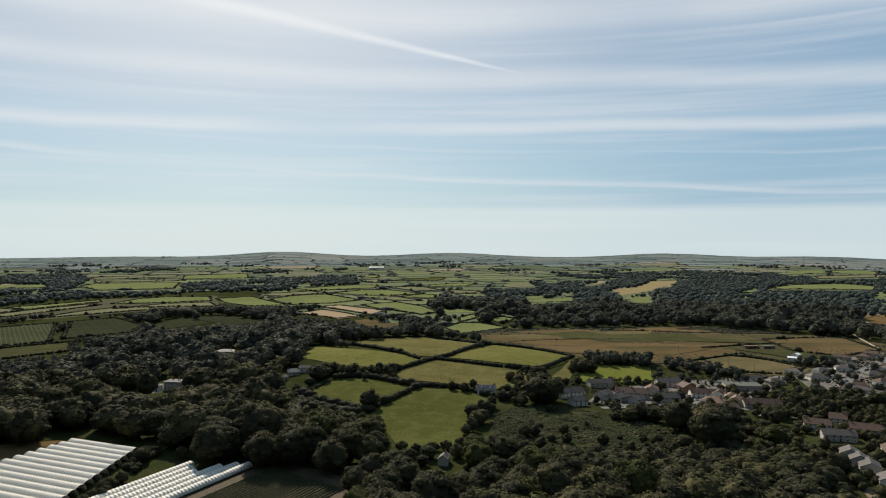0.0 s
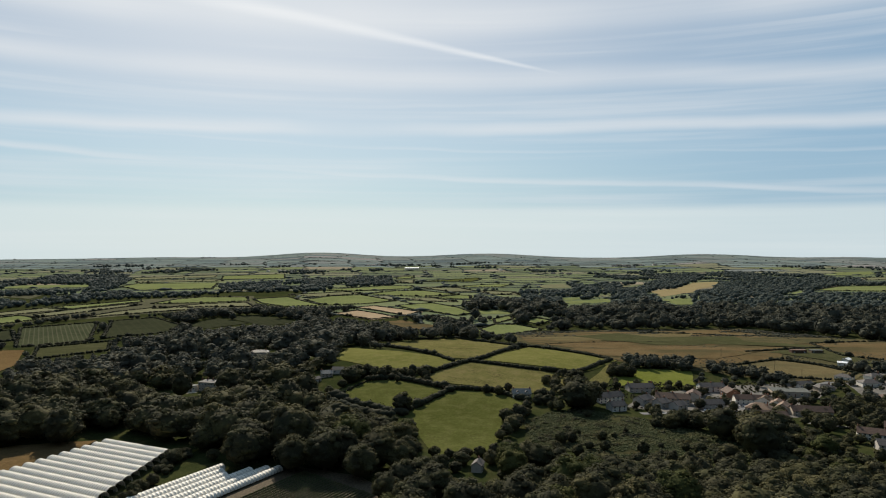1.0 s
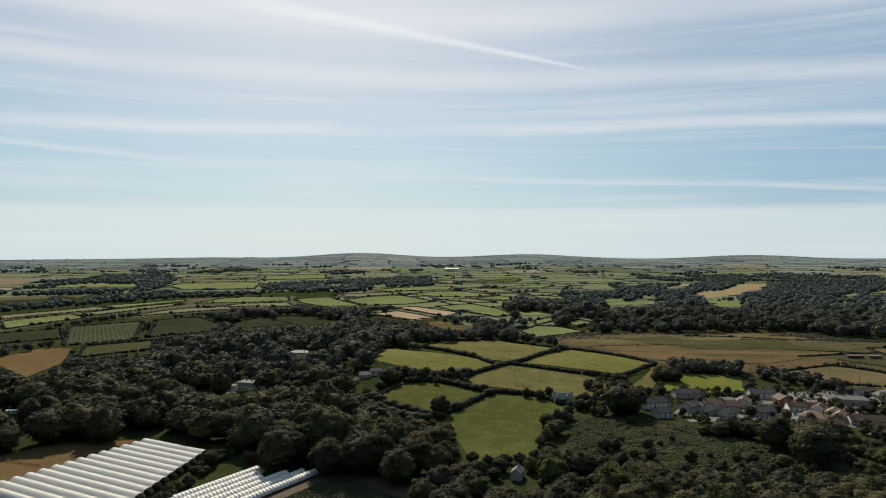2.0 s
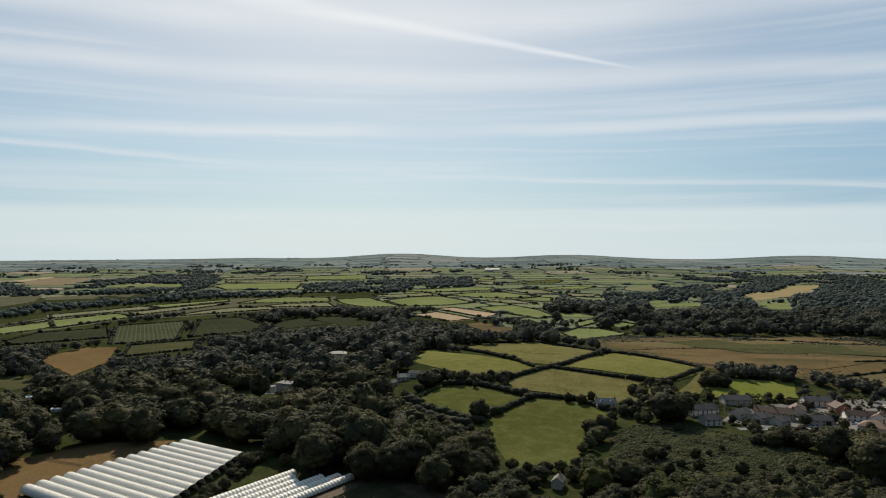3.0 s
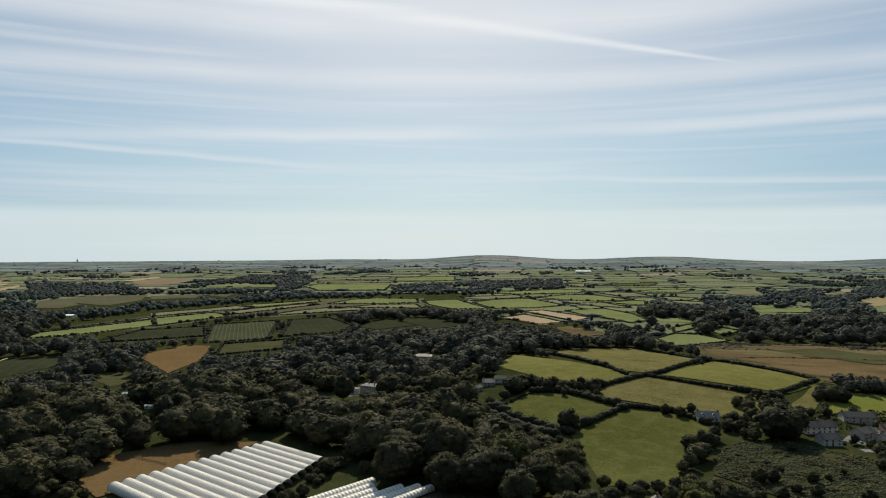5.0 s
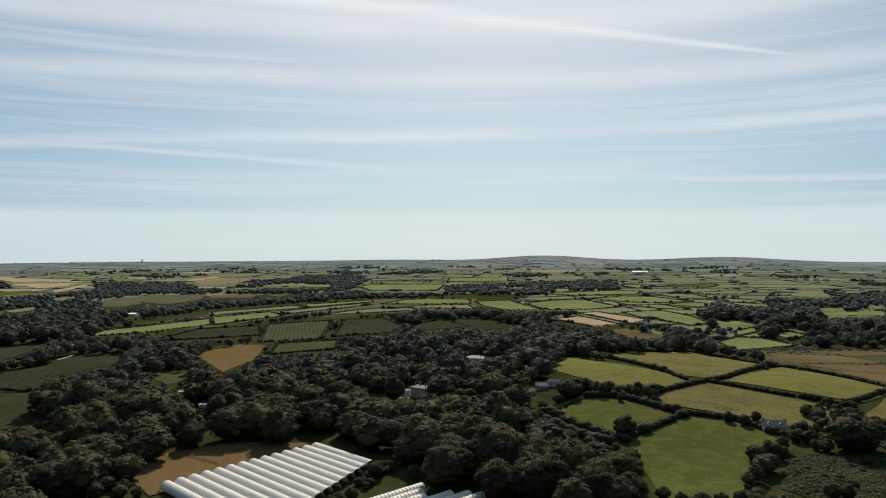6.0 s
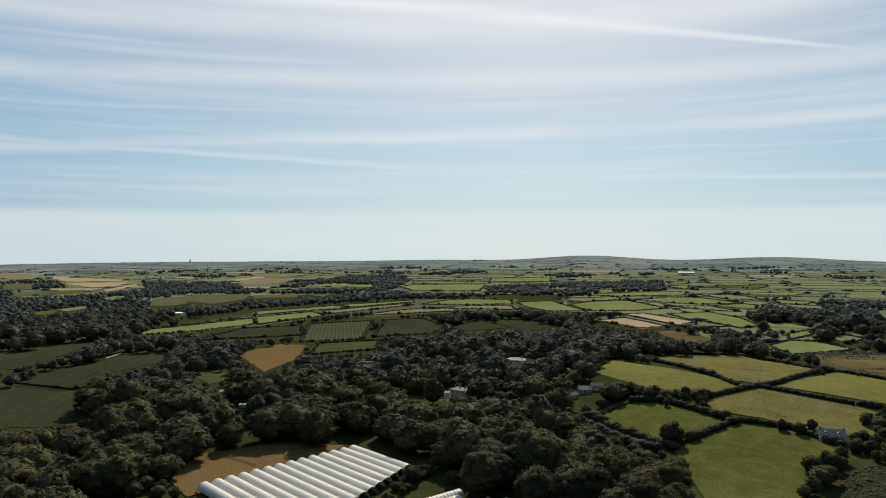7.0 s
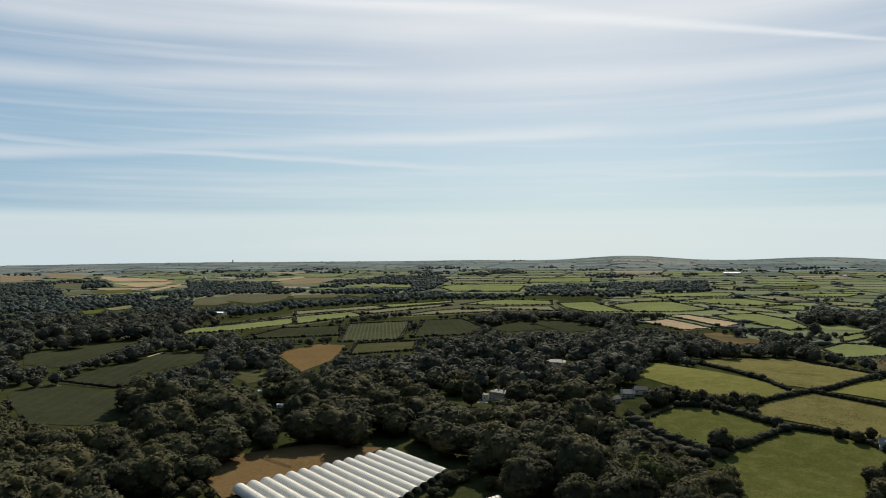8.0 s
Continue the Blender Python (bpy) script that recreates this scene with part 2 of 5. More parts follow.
RENDER = surface("white_render", (0.62, 0.58, 0.51), (0.72, 0.68, 0.60), 0.5, 0.85, vary=0.25)
BUFF = surface("buff_render", (0.38, 0.32, 0.25), (0.48, 0.41, 0.33), 0.5, 0.85, vary=0.35)
GREY_RENDER = surface("grey_render", (0.36, 0.33, 0.29), (0.46, 0.42, 0.37), 0.5, 0.85, vary=0.3)
BRICK = surface("red_brick", (0.20, 0.105, 0.07), (0.29, 0.16, 0.11), 1.2, 0.85, vary=0.3)
SLATE = surface("grey_slate", (0.082, 0.073, 0.067), (0.120, 0.107, 0.098), 0.9, 0.6, vary=0.3)
BROWN_TILE = surface("brown_tile", (0.084, 0.057, 0.045), (0.125, 0.085, 0.066), 0.9, 0.75, vary=0.3)
TAN_TILE = surface("tan_tile", (0.150, 0.102, 0.072), (0.204, 0.144, 0.102), 0.9, 0.75, vary=0.3)
FELT = surface("flat_roof_felt", (0.066, 0.072, 0.066), (0.096, 0.099, 0.090), 0.4, 0.8)
GLASS = surface("window_glass", (0.02, 0.024, 0.03), (0.03, 0.034, 0.04), 1.0, 0.08, 0, 0.0)
TRIM = surface("white_trim", (0.70, 0.70, 0.69), (0.80, 0.80, 0.79), 2.0, 0.5)
DOOR = surface("painted_door", (0.10, 0.06, 0.045), (0.15, 0.09, 0.06), 2.0, 0.5, vary=0.5)
ASPHALT = surface("asphalt", (0.10, 0.10, 0.10), (0.16, 0.155, 0.15), 0.3, 0.85)
GRAVEL = surface("pale_gravel", (0.34, 0.29, 0.22), (0.46, 0.40, 0.31), 0.5, 0.95)
SOIL = surface("bare_soil", (0.055, 0.042, 0.028), (0.10, 0.078, 0.05), 0.8, 0.95, 0, 0.5, 0.1)
SOIL_PATH = surface("dirt_path", (0.13, 0.10, 0.06), (0.19, 0.15, 0.09), 0.6, 0.95, 0, 0.4, 0.05)
FILM = surface("white_polythene", (0.56, 0.53, 0.465), (0.64, 0.61, 0.54), 0.4, 0.55)
STEEL = surface("galvanised_steel", (0.42, 0.42, 0.42), (0.55, 0.55, 0.55), 2.0, 0.45, 0.8)
WOOD = surface("weathered_wood", (0.10, 0.075, 0.05), (0.17, 0.13, 0.09), 1.5, 0.85)
RUST = surface("rusty_cladding", (0.085, 0.052, 0.038), (0.13, 0.08, 0.058), 0.8, 0.7)
YARD_GROUND = surface("paved_yards", (0.075, 0.070, 0.062), (0.145, 0.134, 0.118), 0.12, 0.9, 0, 0.3, 0.03)


# ---------------------------------------------------------------- lie of the land
def bell(x, y, cx, cy, sx, sy):
    return np.exp(-(((x - cx) / sx) ** 2 + ((y - cy) / sy) ** 2))


def ease(a, b, v):
    v = np.clip((v - a) / (b - a), 0, 1)
    return v * v * (3 - 2 * v)


def land(x, y):
    """Height of the ground: a shallow valley, a low rise under the meadows, moorland hills at the skyline."""
    x, y = np.asarray(x, float), np.asarray(y, float)
    r, a = np.hypot(x, y), np.degrees(np.arctan2(-x, y))
    near = -4 + 10 * bell(x, y, -40, 630, 150, 110) - 7 * bell(x, y, 40, 960, 350, 130) - 8 * bell(x, y, 230, 560, 130, 110)
    near = near - 6 * bell(x, y, -950, 980, 500, 350) - 5 * bell(x, y, -250, 1330, 500, 250) - 4 * bell(x, y, -215, 550, 90, 60)
    k = ease(1300, 2200, r)
    z = near * (1 - k) - 10 * k
    ridge = 2.0
    for c, h, w in ((13, 32, 4.5), (-0.8, 26, 5), (-18, 31, 5), (-28.5, 22, 5), (25, 5, 4), (48, 3, 6)):
        ridge = ridge + h * np.exp(-((a - c) / w) ** 2)
    z = z + (ridge + 10) * ease(2600, 4550, r)
    return z - 60 * ease(4600, 4950, r)


def inside(x, y, poly):
    x, y = np.asarray(x, float), np.asarray(y, float)
    hit = np.zeros(x.shape, bool)
    for (x0, y0), (x1, y1) in zip(poly, poly[1:] + poly[:1]):
        if y0 != y1:
            hit ^= ((y0 > y) != (y1 > y)) & (x < (x1 - x0) * (y - y0) / (y1 - y0) + x0)
    return hit


def edge_distance(x, y, poly, closed=True):
    x, y = np.asarray(x, float), np.asarray(y, float)
    best = np.full(x.shape, 1e9)
    for (x0, y0), (x1, y1) in zip(poly, poly[1:] + poly[:1] if closed else poly[1:]):
        dx, dy = x1 - x0, y1 - y0
        k = np.clip(((x - x0) * dx + (y - y0) * dy) / max(dx * dx + dy * dy, 1e-6), 0, 1)
        best = np.minimum(best, np.hypot(x - x0 - k * dx, y - y0 - k * dy))
    return best


def mesh_from(name, verts, faces, mats, index=None, smooth=False):
    """A mesh from arrays; all faces have the same number of corners."""
    verts, faces = np.asarray(verts, np.float32), np.asarray(faces, np.int32)
    me = bpy.data.meshes.new(name)
    k = faces.shape[1]
    me.vertices.add(len(verts))
    me.vertices.foreach_set("co", verts.ravel())
    me.loops.add(faces.size)
    me.loops.foreach_set("vertex_index", faces.ravel())
    me.polygons.add(len(faces))
    me.polygons.foreach_set("loop_start", np.arange(0, faces.size, k, dtype=np.int32))
    for m in mats:
        me.materials.append(m)
    if index is not None:
        me.polygons.foreach_set("material_index", np.asarray(index, np.int32))
    me.polygons.foreach_set("use_smooth", np.full(len(faces), smooth))
    me.update(calc_edges=True)
    me.validate()
    return me


def part(name, bm, mat, parent, label=""):
    me = bpy.data.meshes.new(name)
    bm.to_mesh(me)
    bm.free()
    me.materials.append(mat)
    ob = new(name, me)
    ob.parent = parent
    return tagged(ob, label)


def make_ground():
    fine, coarse = np.arange(-42, 72, 0.5), np.arange(72, 318, 3.0)
    a = np.radians(np.concatenate([fine, coarse]))
    r = np.concatenate([[0.5], np.geomspace(25, 4950, 165)])
    rr, aa = np.meshgrid(r, a, indexing="ij")
    x, y = -rr * np.sin(aa), rr * np.cos(aa)
    verts = np.stack([x, y, land(x, y)], -1).reshape(-1, 3)
    n, m = len(r), len(a)
    i, j = np.meshgrid(np.arange(n - 1), np.arange(m), indexing="ij")
    k = (j + 1) % m
    faces = np.stack([i * m + j, i * m + k, (i + 1) * m + k, (i + 1) * m + j], -1).reshape(-1, 4)[:, ::-1]
    ob = new("ground", mesh_from("ground", verts, faces, [WILD], smooth=True))
    tagged(ob, "dark green and brown countryside reaching to the hills", "ground", kind="structure")


make_ground()

# ---------------------------------------------------------------- fields
FIELDS = []


def field_mesh(corners, mat, lift):
    c = np.array(corners, float)
    mid = c.mean(0)
    n, ring = len(c), []
    for k in range(n):
        for f in np.linspace(0, 1, 6, endpoint=False):
            ring.append(c[k] * (1 - f) + c[(k + 1) % n] * f)
    ring, count = np.array(ring), 6
    ring = ring + np.random.uniform(-0.8, 0.8, ring.shape)
    pts = np.concatenate([mid + (ring - mid) * (s / count) for s in range(1, count + 1)] + [mid[None]])
    z = land(pts[:, 0], pts[:, 1]) + lift
    w, tip = len(ring), len(pts) - 1
    tris = [(tip, k, (k + 1) % w) for k in range(w)]
    for s in range(count - 1):
        for k in range(w):
            a, b = s * w + k, s * w + (k + 1) % w
            tris += [(a, a + w, b + w), (a, b + w, b)]
    v = np.concatenate([pts, z[:, None]], 1)
    t = np.array(tris)
    d = np.cross(v[t[0, 1]] - v[t[0, 0]], v[t[0, 2]] - v[t[0, 0]])
    return mesh_from("field", v, t if d[2] > 0 else t[:, ::-1], [mat], smooth=True)


def field(label, mat, *corners, lift=0.3, hedge=0, clear=True):
    if math.hypot(*corners[0]) > 900 and clear:
        lift += 0.3
    lift += 0.025 * (len(FIELDS) % 9)
    c = np.array(corners, float)
    out = c - c.mean(0)
    out /= np.linalg.norm(out, axis=1, keepdims=True)
    ob = new("field", field_mesh(c + out * (8.0 if math.hypot(*corners[0]) < 760 else 5.0), mat, lift))
    tagged(ob, label, "field", "fields of the valley")
    if clear:
        FIELDS.append(list(corners))
    if hedge:
        HEDGES.append(list(corners) + [corners[0]])
    return ob


HEDGES = []
field("tan and olive marsh grassland with rushes", MARSH, (50, 929), (137, 954), (347, 963), (433, 861), (506, 790), (429, 669), (317, 605), (235, 636), (196, 654), (125, 675), (87, 727), (51, 798), lift=0.15, clear=False)
field("dark green crop field with pale tracks", CROP, (-539, 378), (-552, 414), (-465, 409), (-411, 375), (-412, 350), (-450, 338))
field("dark green crop field below a hedge", CROP, (-553, 429), (-570, 464), (-582, 526), (-602, 577), (-568, 595), (-531, 556), (-534, 519), (-531, 475), (-495, 444), (-503, 432))
field("dark green crop field by the wood", CROP, (-740, 511), (-717, 547), (-723, 600), (-697, 613), (-660, 553), (-624, 473), (-668, 468))
field("green grazed meadow with faint tracks", TURF, (-44, 467), (-18, 521), (35, 499), (11, 437), (8, 392), (-20, 383))
field("green grazed meadow beside the wood", TURF, (-103, 498), (-85, 544), (-30, 530), (-42, 475), (-56, 458))
field("yellow-green pasture between hedges", PASTURE, (-129, 714), (-20, 611), (-35, 576), (-60, 569), (-120, 627))
field("dry olive pasture with rushes", OLIVE, (-111, 757), (-26, 836), (45, 744), (7, 630), (-22, 630))
field("yellow-green pasture between dark hedges", PASTURE, (12, 625), (56, 735), (125, 672), (92, 615))
field("dry olive pasture between hedges", OLIVE, (-35, 547), (-7, 610), (76, 590), (55, 527), (26, 527), (7, 539))
field("bright yellow-green playing field by the village", LAWN, (121, 602), (143, 635), (187, 639), (173, 597), (140, 578), (117, 571))
field("strip of dry grass beside a hedge", OLIVE, (92, 574), (120, 649), (130, 648), (106, 579))
field("tan rough pasture on the marsh", ROUGH, (56, 898), (134, 933), (340, 945), (350, 830), (239, 799), (108, 752), (62, 792), lift=0.45)
field("brown rough pasture on the marsh", ROUGH, (108, 752), (239, 799), (325, 771), (281, 693), (199, 664), (126, 682), lift=0.45)
field("dry tan field behind the village", TAN, (240, 672), (303, 705), (334, 638), (309, 614), (234, 640), lift=0.45, hedge=1)
field("tan dry field by the lane", ROUGH, (373, 808), (477, 833), (460, 727), (397, 689), (364, 723), lift=0.45, hedge=1)
field("rough clearing overgrown with bracken and bushes", BRACKEN, (36, 451), (68, 467), (116, 447), (141, 410), (126, 378), (68, 381), (36, 408))
field("dry brown field behind the polytunnels", BARE, (-269, 321), (-270, 343), (-252, 372), (-220, 384), (-220, 340), (-238, 302))
field("ripe orange-brown cereal field", BARE, (-495, 626), (-502, 700), (-472, 704), (-428, 627), (-408, 556), (-440, 583))
field("dull green pasture beside ripe field", DULL, (-426, 652), (-469, 726), (-418, 779), (-383, 708), hedge=1)
field("grey-green striped crop field", CROP_PALE, (-496, 729), (-609, 903), (-545, 977), (-443, 778), hedge=1)
field("dark green crop field", CROP, (-621, 692), (-657, 814), (-604, 879), (-535, 784), hedge=1)
field("dark green crop field with drill lines", CROP, (-441, 803), (-532, 992), (-491, 1039), (-412, 950), (-390, 871), hedge=1)
field("dark green crop field behind trees", CROP, (-405, 954), (-390, 1034), (-331, 981), (-361, 918))
field("dark green crop field", CROP, (-382, 1047), (-346, 1082), (-263, 1005), (-296, 958))
field("pale tan stubble field", STUBBLE, (-216, 1227), (-189, 1263), (-94, 1152), (-113, 1096), hedge=1)
field("straw-coloured stubble field", STUBBLE, (-233, 1115), (-203, 1172), (-127, 1081), (-160, 1047), hedge=1)
field("tan dry field with bushes", ROUGH, (-134, 1018), (-113, 1038), (-55, 989), (-87, 948))
field("bright green pasture in the valley", BRIGHT, (2, 962), (25, 1015), (60, 1010), (90, 963), (22, 880), hedge=1)
field("bright green pasture in the valley", BRIGHT, (24, 1066), (54, 1111), (53, 1066), (26, 1021), hedge=1)
field("bright green pasture in the valley", BRIGHT, (65, 1049), (90, 1078), (111, 1053), (87, 1009), hedge=1)
field("dull pasture along the foot of the valley wood", DIM_OLIVE, (-773, 647), (-783, 770), (-790, 1001), (-752, 1144), (-671, 1356), (-597, 1421), (-479, 1460), (-395, 1215), (-486, 1168), (-595, 1021), (-650, 997), (-664, 852), (-718, 702), lift=0.1, clear=False)
field("pale green strip below the valley wood", PALE_OLIVE, (-818, 1034), (-778, 1109), (-752, 1181), (-697, 1155), (-742, 1077), (-777, 985), hedge=1)
field("pale green strip below the valley wood", BRIGHT, (-750, 1195), (-703, 1270), (-665, 1344), (-645, 1311), (-678, 1227), (-703, 1165), hedge=1)
field("long yellow-green strip between hedges", PALE_OLIVE, (-708, 1080), (-687, 1159), (-640, 1272), (-619, 1255), (-645, 1130), (-674, 1039), hedge=1)
field("long bright green strip between hedges", BRIGHT, (-751, 955), (-720, 1064), (-689, 1043), (-653, 1006), (-668, 960), (-675, 864), hedge=1)
field("long bright green strip between hedges", BRIGHT, (-735, 701), (-765, 754), (-754, 828), (-745, 917), (-741, 939), (-683, 870), (-682, 844), (-693, 766), (-723, 707), hedge=1)
field("thin pale strip of grass along the wood", PALE_OLIVE, (-778, 651), (-767, 699), (-778, 755), (-766, 840), (-771, 946), (-772, 977), (-753, 954), (-772, 846), (-777, 764), (-771, 711), (-750, 639), hedge=1)
field("yellow-green strip above the crop fields", PALE_OLIVE, (-605, 1037), (-597, 1127), (-568, 1202), (-522, 1225), (-490, 1178), (-555, 1090), hedge=1)
field("bright green pasture on the low rise", BRIGHT, (-610, 1273), (-602, 1374), (-570, 1419), (-481, 1430), (-450, 1352), (-522, 1303), hedge=1)
field("bright green pasture behind the copse", PALE_OLIVE, (-563, 1179), (-513, 1281), (-442, 1318), (-403, 1236), (-490, 1228), hedge=1)
field("bright green pasture on the low rise", BRIGHT, (-455, 1389), (-396, 1441), (-359, 1382), (-286, 1272), (-348, 1240), (-411, 1307), hedge=1)
field("broad bright green pasture between hedges", BRIGHT, (-349, 1386), (-311, 1464), (-253, 1500), (-162, 1373), (-210, 1308), (-279, 1275), hedge=1)
field("broad bright green pasture between hedges", BRIGHT, (-241, 1531), (-192, 1611), (-128, 1623), (-44, 1518), (-107, 1471), (-174, 1481), hedge=1)
field("small green pasture between hedges", BRIGHT, (-90, 1443), (-42, 1507), (-14, 1483), (-17, 1407), (-58, 1423), hedge=1)
field("dull green pasture between hedges", PALE_OLIVE, (-157, 1418), (-95, 1441), (-38, 1348), (-99, 1365), hedge=1)
field("bright green pasture in front of the valley wood", BRIGHT, (-149, 1270), (-88, 1328), (-35, 1231), (-8, 1132), (-32, 1099), (-76, 1152), (-118, 1202), hedge=1)
field("small green field beside a wood", BRIGHT, (5, 1173), (49, 1170), (49, 1130), (8, 1126))
field("thin green field far across the valley", BRIGHT, (-381, 1614), (-294, 1738), (-230, 1818), (-166, 1803), (-168, 1694), (-282, 1605), hedge=1)
field("thin green field far across the valley", PALE_OLIVE, (-409, 1490), (-301, 1580), (-254, 1540), (-341, 1451), hedge=1)
field("dull green field far across the valley", PALE_OLIVE, (-149, 1744), (-48, 1734), (-5, 1616), (-64, 1590), hedge=1)
field("thin green field far across the valley", BRIGHT, (-66, 1787), (41, 1912), (97, 1919), (59, 1790), (-27, 1765), hedge=1)
field("dull green field far across the valley", PALE_OLIVE, (-5, 1631), (79, 1596), (91, 1501), (23, 1532), hedge=1)
field("dark green field far across the valley", TURF, (-174, 2035), (-5, 2257), (8, 2179), (-18, 2058), hedge=1)
field("bright green field beyond the wood", BRIGHT, (-916, 1745), (-935, 1867), (-730, 1925), (-647, 1667), (-797, 1600), hedge=1)
field("thin dull field beyond the wood", PALE_OLIVE, (-1007, 2006), (-797, 2098), (-748, 2017), (-964, 1921), hedge=1)
field("bright green field far across the valley", BRIGHT, (-858, 2305), (-694, 2463), (-613, 2179), (-789, 2102), hedge=1)
field("thin dull field beyond the wood", PALE_OLIVE, (-1098, 2159), (-905, 2373), (-856, 2223), (-1038, 2066), hedge=1)
field("small green field far across the valley", BRIGHT, (-269, 2296), (-218, 2353), (-206, 2227), (-255, 2175), hedge=1)
field("small green field far across the valley", PALE_OLIVE, (-244, 2089), (-198, 2141), (-182, 1948), (-229, 1980), hedge=1)
field("pale straw field far off", STUBBLE, (-2408, 1795), (-1970, 1740), (-1856, 1670), (-2087, 1607), (-2255, 1693))
field("pale straw field far off", STUBBLE, (-1961, 1514), (-1839, 1640), (-1731, 1516), (-1705, 1407))
field("pale straw field far off", STUBBLE, (-1585, 1348), (-1733, 1581), (-1659, 1517), (-1514, 1298))
field("brown ploughed field far off", PALE_BROWN, (-1519, 1781), (-1637, 2060), (-1490, 2033), (-1343, 1754), (-1411, 1691))
field("thin pale straw field far off", STUBBLE, (-1636, 1885), (-1704, 2125), (-1641, 2058), (-1570, 1834))
field("dry olive field among woods", DIM_OLIVE, (-1193, 1151), (-1205, 1215), (-1067, 1121), (-1046, 1063), (-1084, 1044))
field("dry olive field among woods", DIM_OLIVE, (-1183, 1207), (-1209, 1289), (-1102, 1355), (-1020, 1231), (-1001, 1125), (-1096, 1150))
field("dry olive field among woods", DIM_OLIVE, (-1067, 1330), (-995, 1401), (-945, 1312), (-1013, 1266))
field("dry olive field among woods", DIM_OLIVE, (-969, 1392), (-932, 1449), (-896, 1350))
field("small green clearing in a far wood", TURF, (-1164, 866), (-1152, 899), (-1105, 851), (-1104, 827))
field("small dull clearing in a far wood", PALE_OLIVE, (-1168, 916), (-1195, 998), (-1144, 944), (-1129, 900))
field("green field among far woods", TURF, (-1671, 1233), (-1637, 1326), (-1522, 1246), (-1537, 1170))
field("dull field among far woods", DIM_OLIVE, (-2101, 1418), (-2055, 1473), (-1841, 1317), (-1876, 1273))
field("dull field among far woods", DIM_OLIVE, (-1690, 1176), (-1685, 1227), (-1550, 1164), (-1557, 1096))
field("brown field far off", PALE_BROWN, (-2831, 1827), (-2824, 1884), (-2567, 1860), (-2429, 1740), (-2506, 1657))
field("brown field far off", PALE_BROWN, (-2803, 1641), (-2666, 1713), (-2420, 1572), (-2374, 1400))
field("small bright field at the edge of a far wood", BRIGHT, (-1188, 1660), (-1198, 1785), (-1042, 1820), (-995, 1711))
field("dull green field across the valley", PALE_OLIVE, (160, 1872), (240, 1971), (234, 1767), (160, 1750))
field("small green field between woods", BRIGHT, (169, 1350), (266, 1420), (245, 1335), (168, 1305))
field("small green field between woods", BRIGHT, (170, 1422), (219, 1453), (182, 1375))
field("small green field between woods", PALE_OLIVE, (240, 1483), (290, 1534), (265, 1459))
field("straw-yellow field among woods", STRAW, (393, 1640), (496, 1764), (623, 2056), (709, 2098), (615, 1861), (537, 1754), (492, 1627), (383, 1477), (397, 1571))
field("green field below a straw-coloured one", BRIGHT, (367, 1397), (427, 1431), (391, 1298), (363, 1294))
field("dull green field along a wood", PALE_OLIVE, (360, 1844), (456, 1967), (481, 1999), (367, 1798))
field("dull green field across the valley", PALE_OLIVE, (12, 1637), (85, 1597), (70, 1531), (23, 1525), hedge=1)
field("broad green field above the valley wood", BRIGHT, (806, 1731), (962, 1915), (1137, 1975), (1159, 1855), (1065, 1715), (981, 1728), hedge=1)
field("bright green field on the skyline slope", BRIGHT, (1344, 2699), (1506, 2753), (1428, 2583), (1266, 2521))
field("bright green field on the skyline slope", BRIGHT, (1519, 2717), (1690, 2724), (1593, 2551), (1465, 2582))
field("dull green field on the skyline slope", PALE_OLIVE, (1274, 2381), (1551, 2483), (1468, 2351), (1218, 2242), hedge=1)
field("small green clearing in the valley wood", BRIGHT, (667, 1569), (773, 1705), (716, 1594))
field("ripe brown field by the lane", BARE, (635, 1043), (693, 1083), (610, 953), (609, 986))
field("small green field at the wood's edge", BRIGHT, (967, 1547), (1004, 1570), (921, 1441), (912, 1456))
field("small sunlit clearing in the wood", DULL, (-449, 519), (-450, 541), (-416, 521), (-415, 497))
field("pale tan strip of marsh grass", TAN, (60, 849), (168, 909), (273, 912), (254, 872), (118, 821), lift=0.7, clear=False)
field("scrubby green band across the marsh", DULL, (122, 874), (183, 910), (215, 859), (308, 872), (303, 827), (235, 789), (197, 790), (160, 826), lift=0.9, clear=False)
field("scrubby green band along the marsh edge", DULL, (145, 822), (205, 847), (269, 832), (339, 804), (382, 771), (324, 784), (227, 804), lift=0.95, clear=False)
field("dull grass beside the low barns", DULL, (305, 739), (358, 775), (371, 738), (371, 666), (347, 668), (337, 704), lift=0.8, clear=False)
field("reddish brown strip of marsh grass", ROUGH, (105, 731), (196, 760), (281, 739), (228, 704), (135, 698), lift=0.85, clear=False)
field("olive strip of marsh grass", MARSH, (257, 858), (357, 865), (367, 808), (268, 789), lift=0.7, clear=False)

# ---------------------------------------------------------------- leaves, trees, hedges


def ball(level):
    bm = bmesh.new()
    bmesh.ops.create_icosphere(bm, subdivisions=level, radius=1.0)
    v = np.array([p.co[:] for p in bm.verts])
    f = np.array([[p.index for p in q.verts] for q in bm.faces])
    bm.free()
    return v, f


BALLS = {1: ball(1), 2: ball(2)}


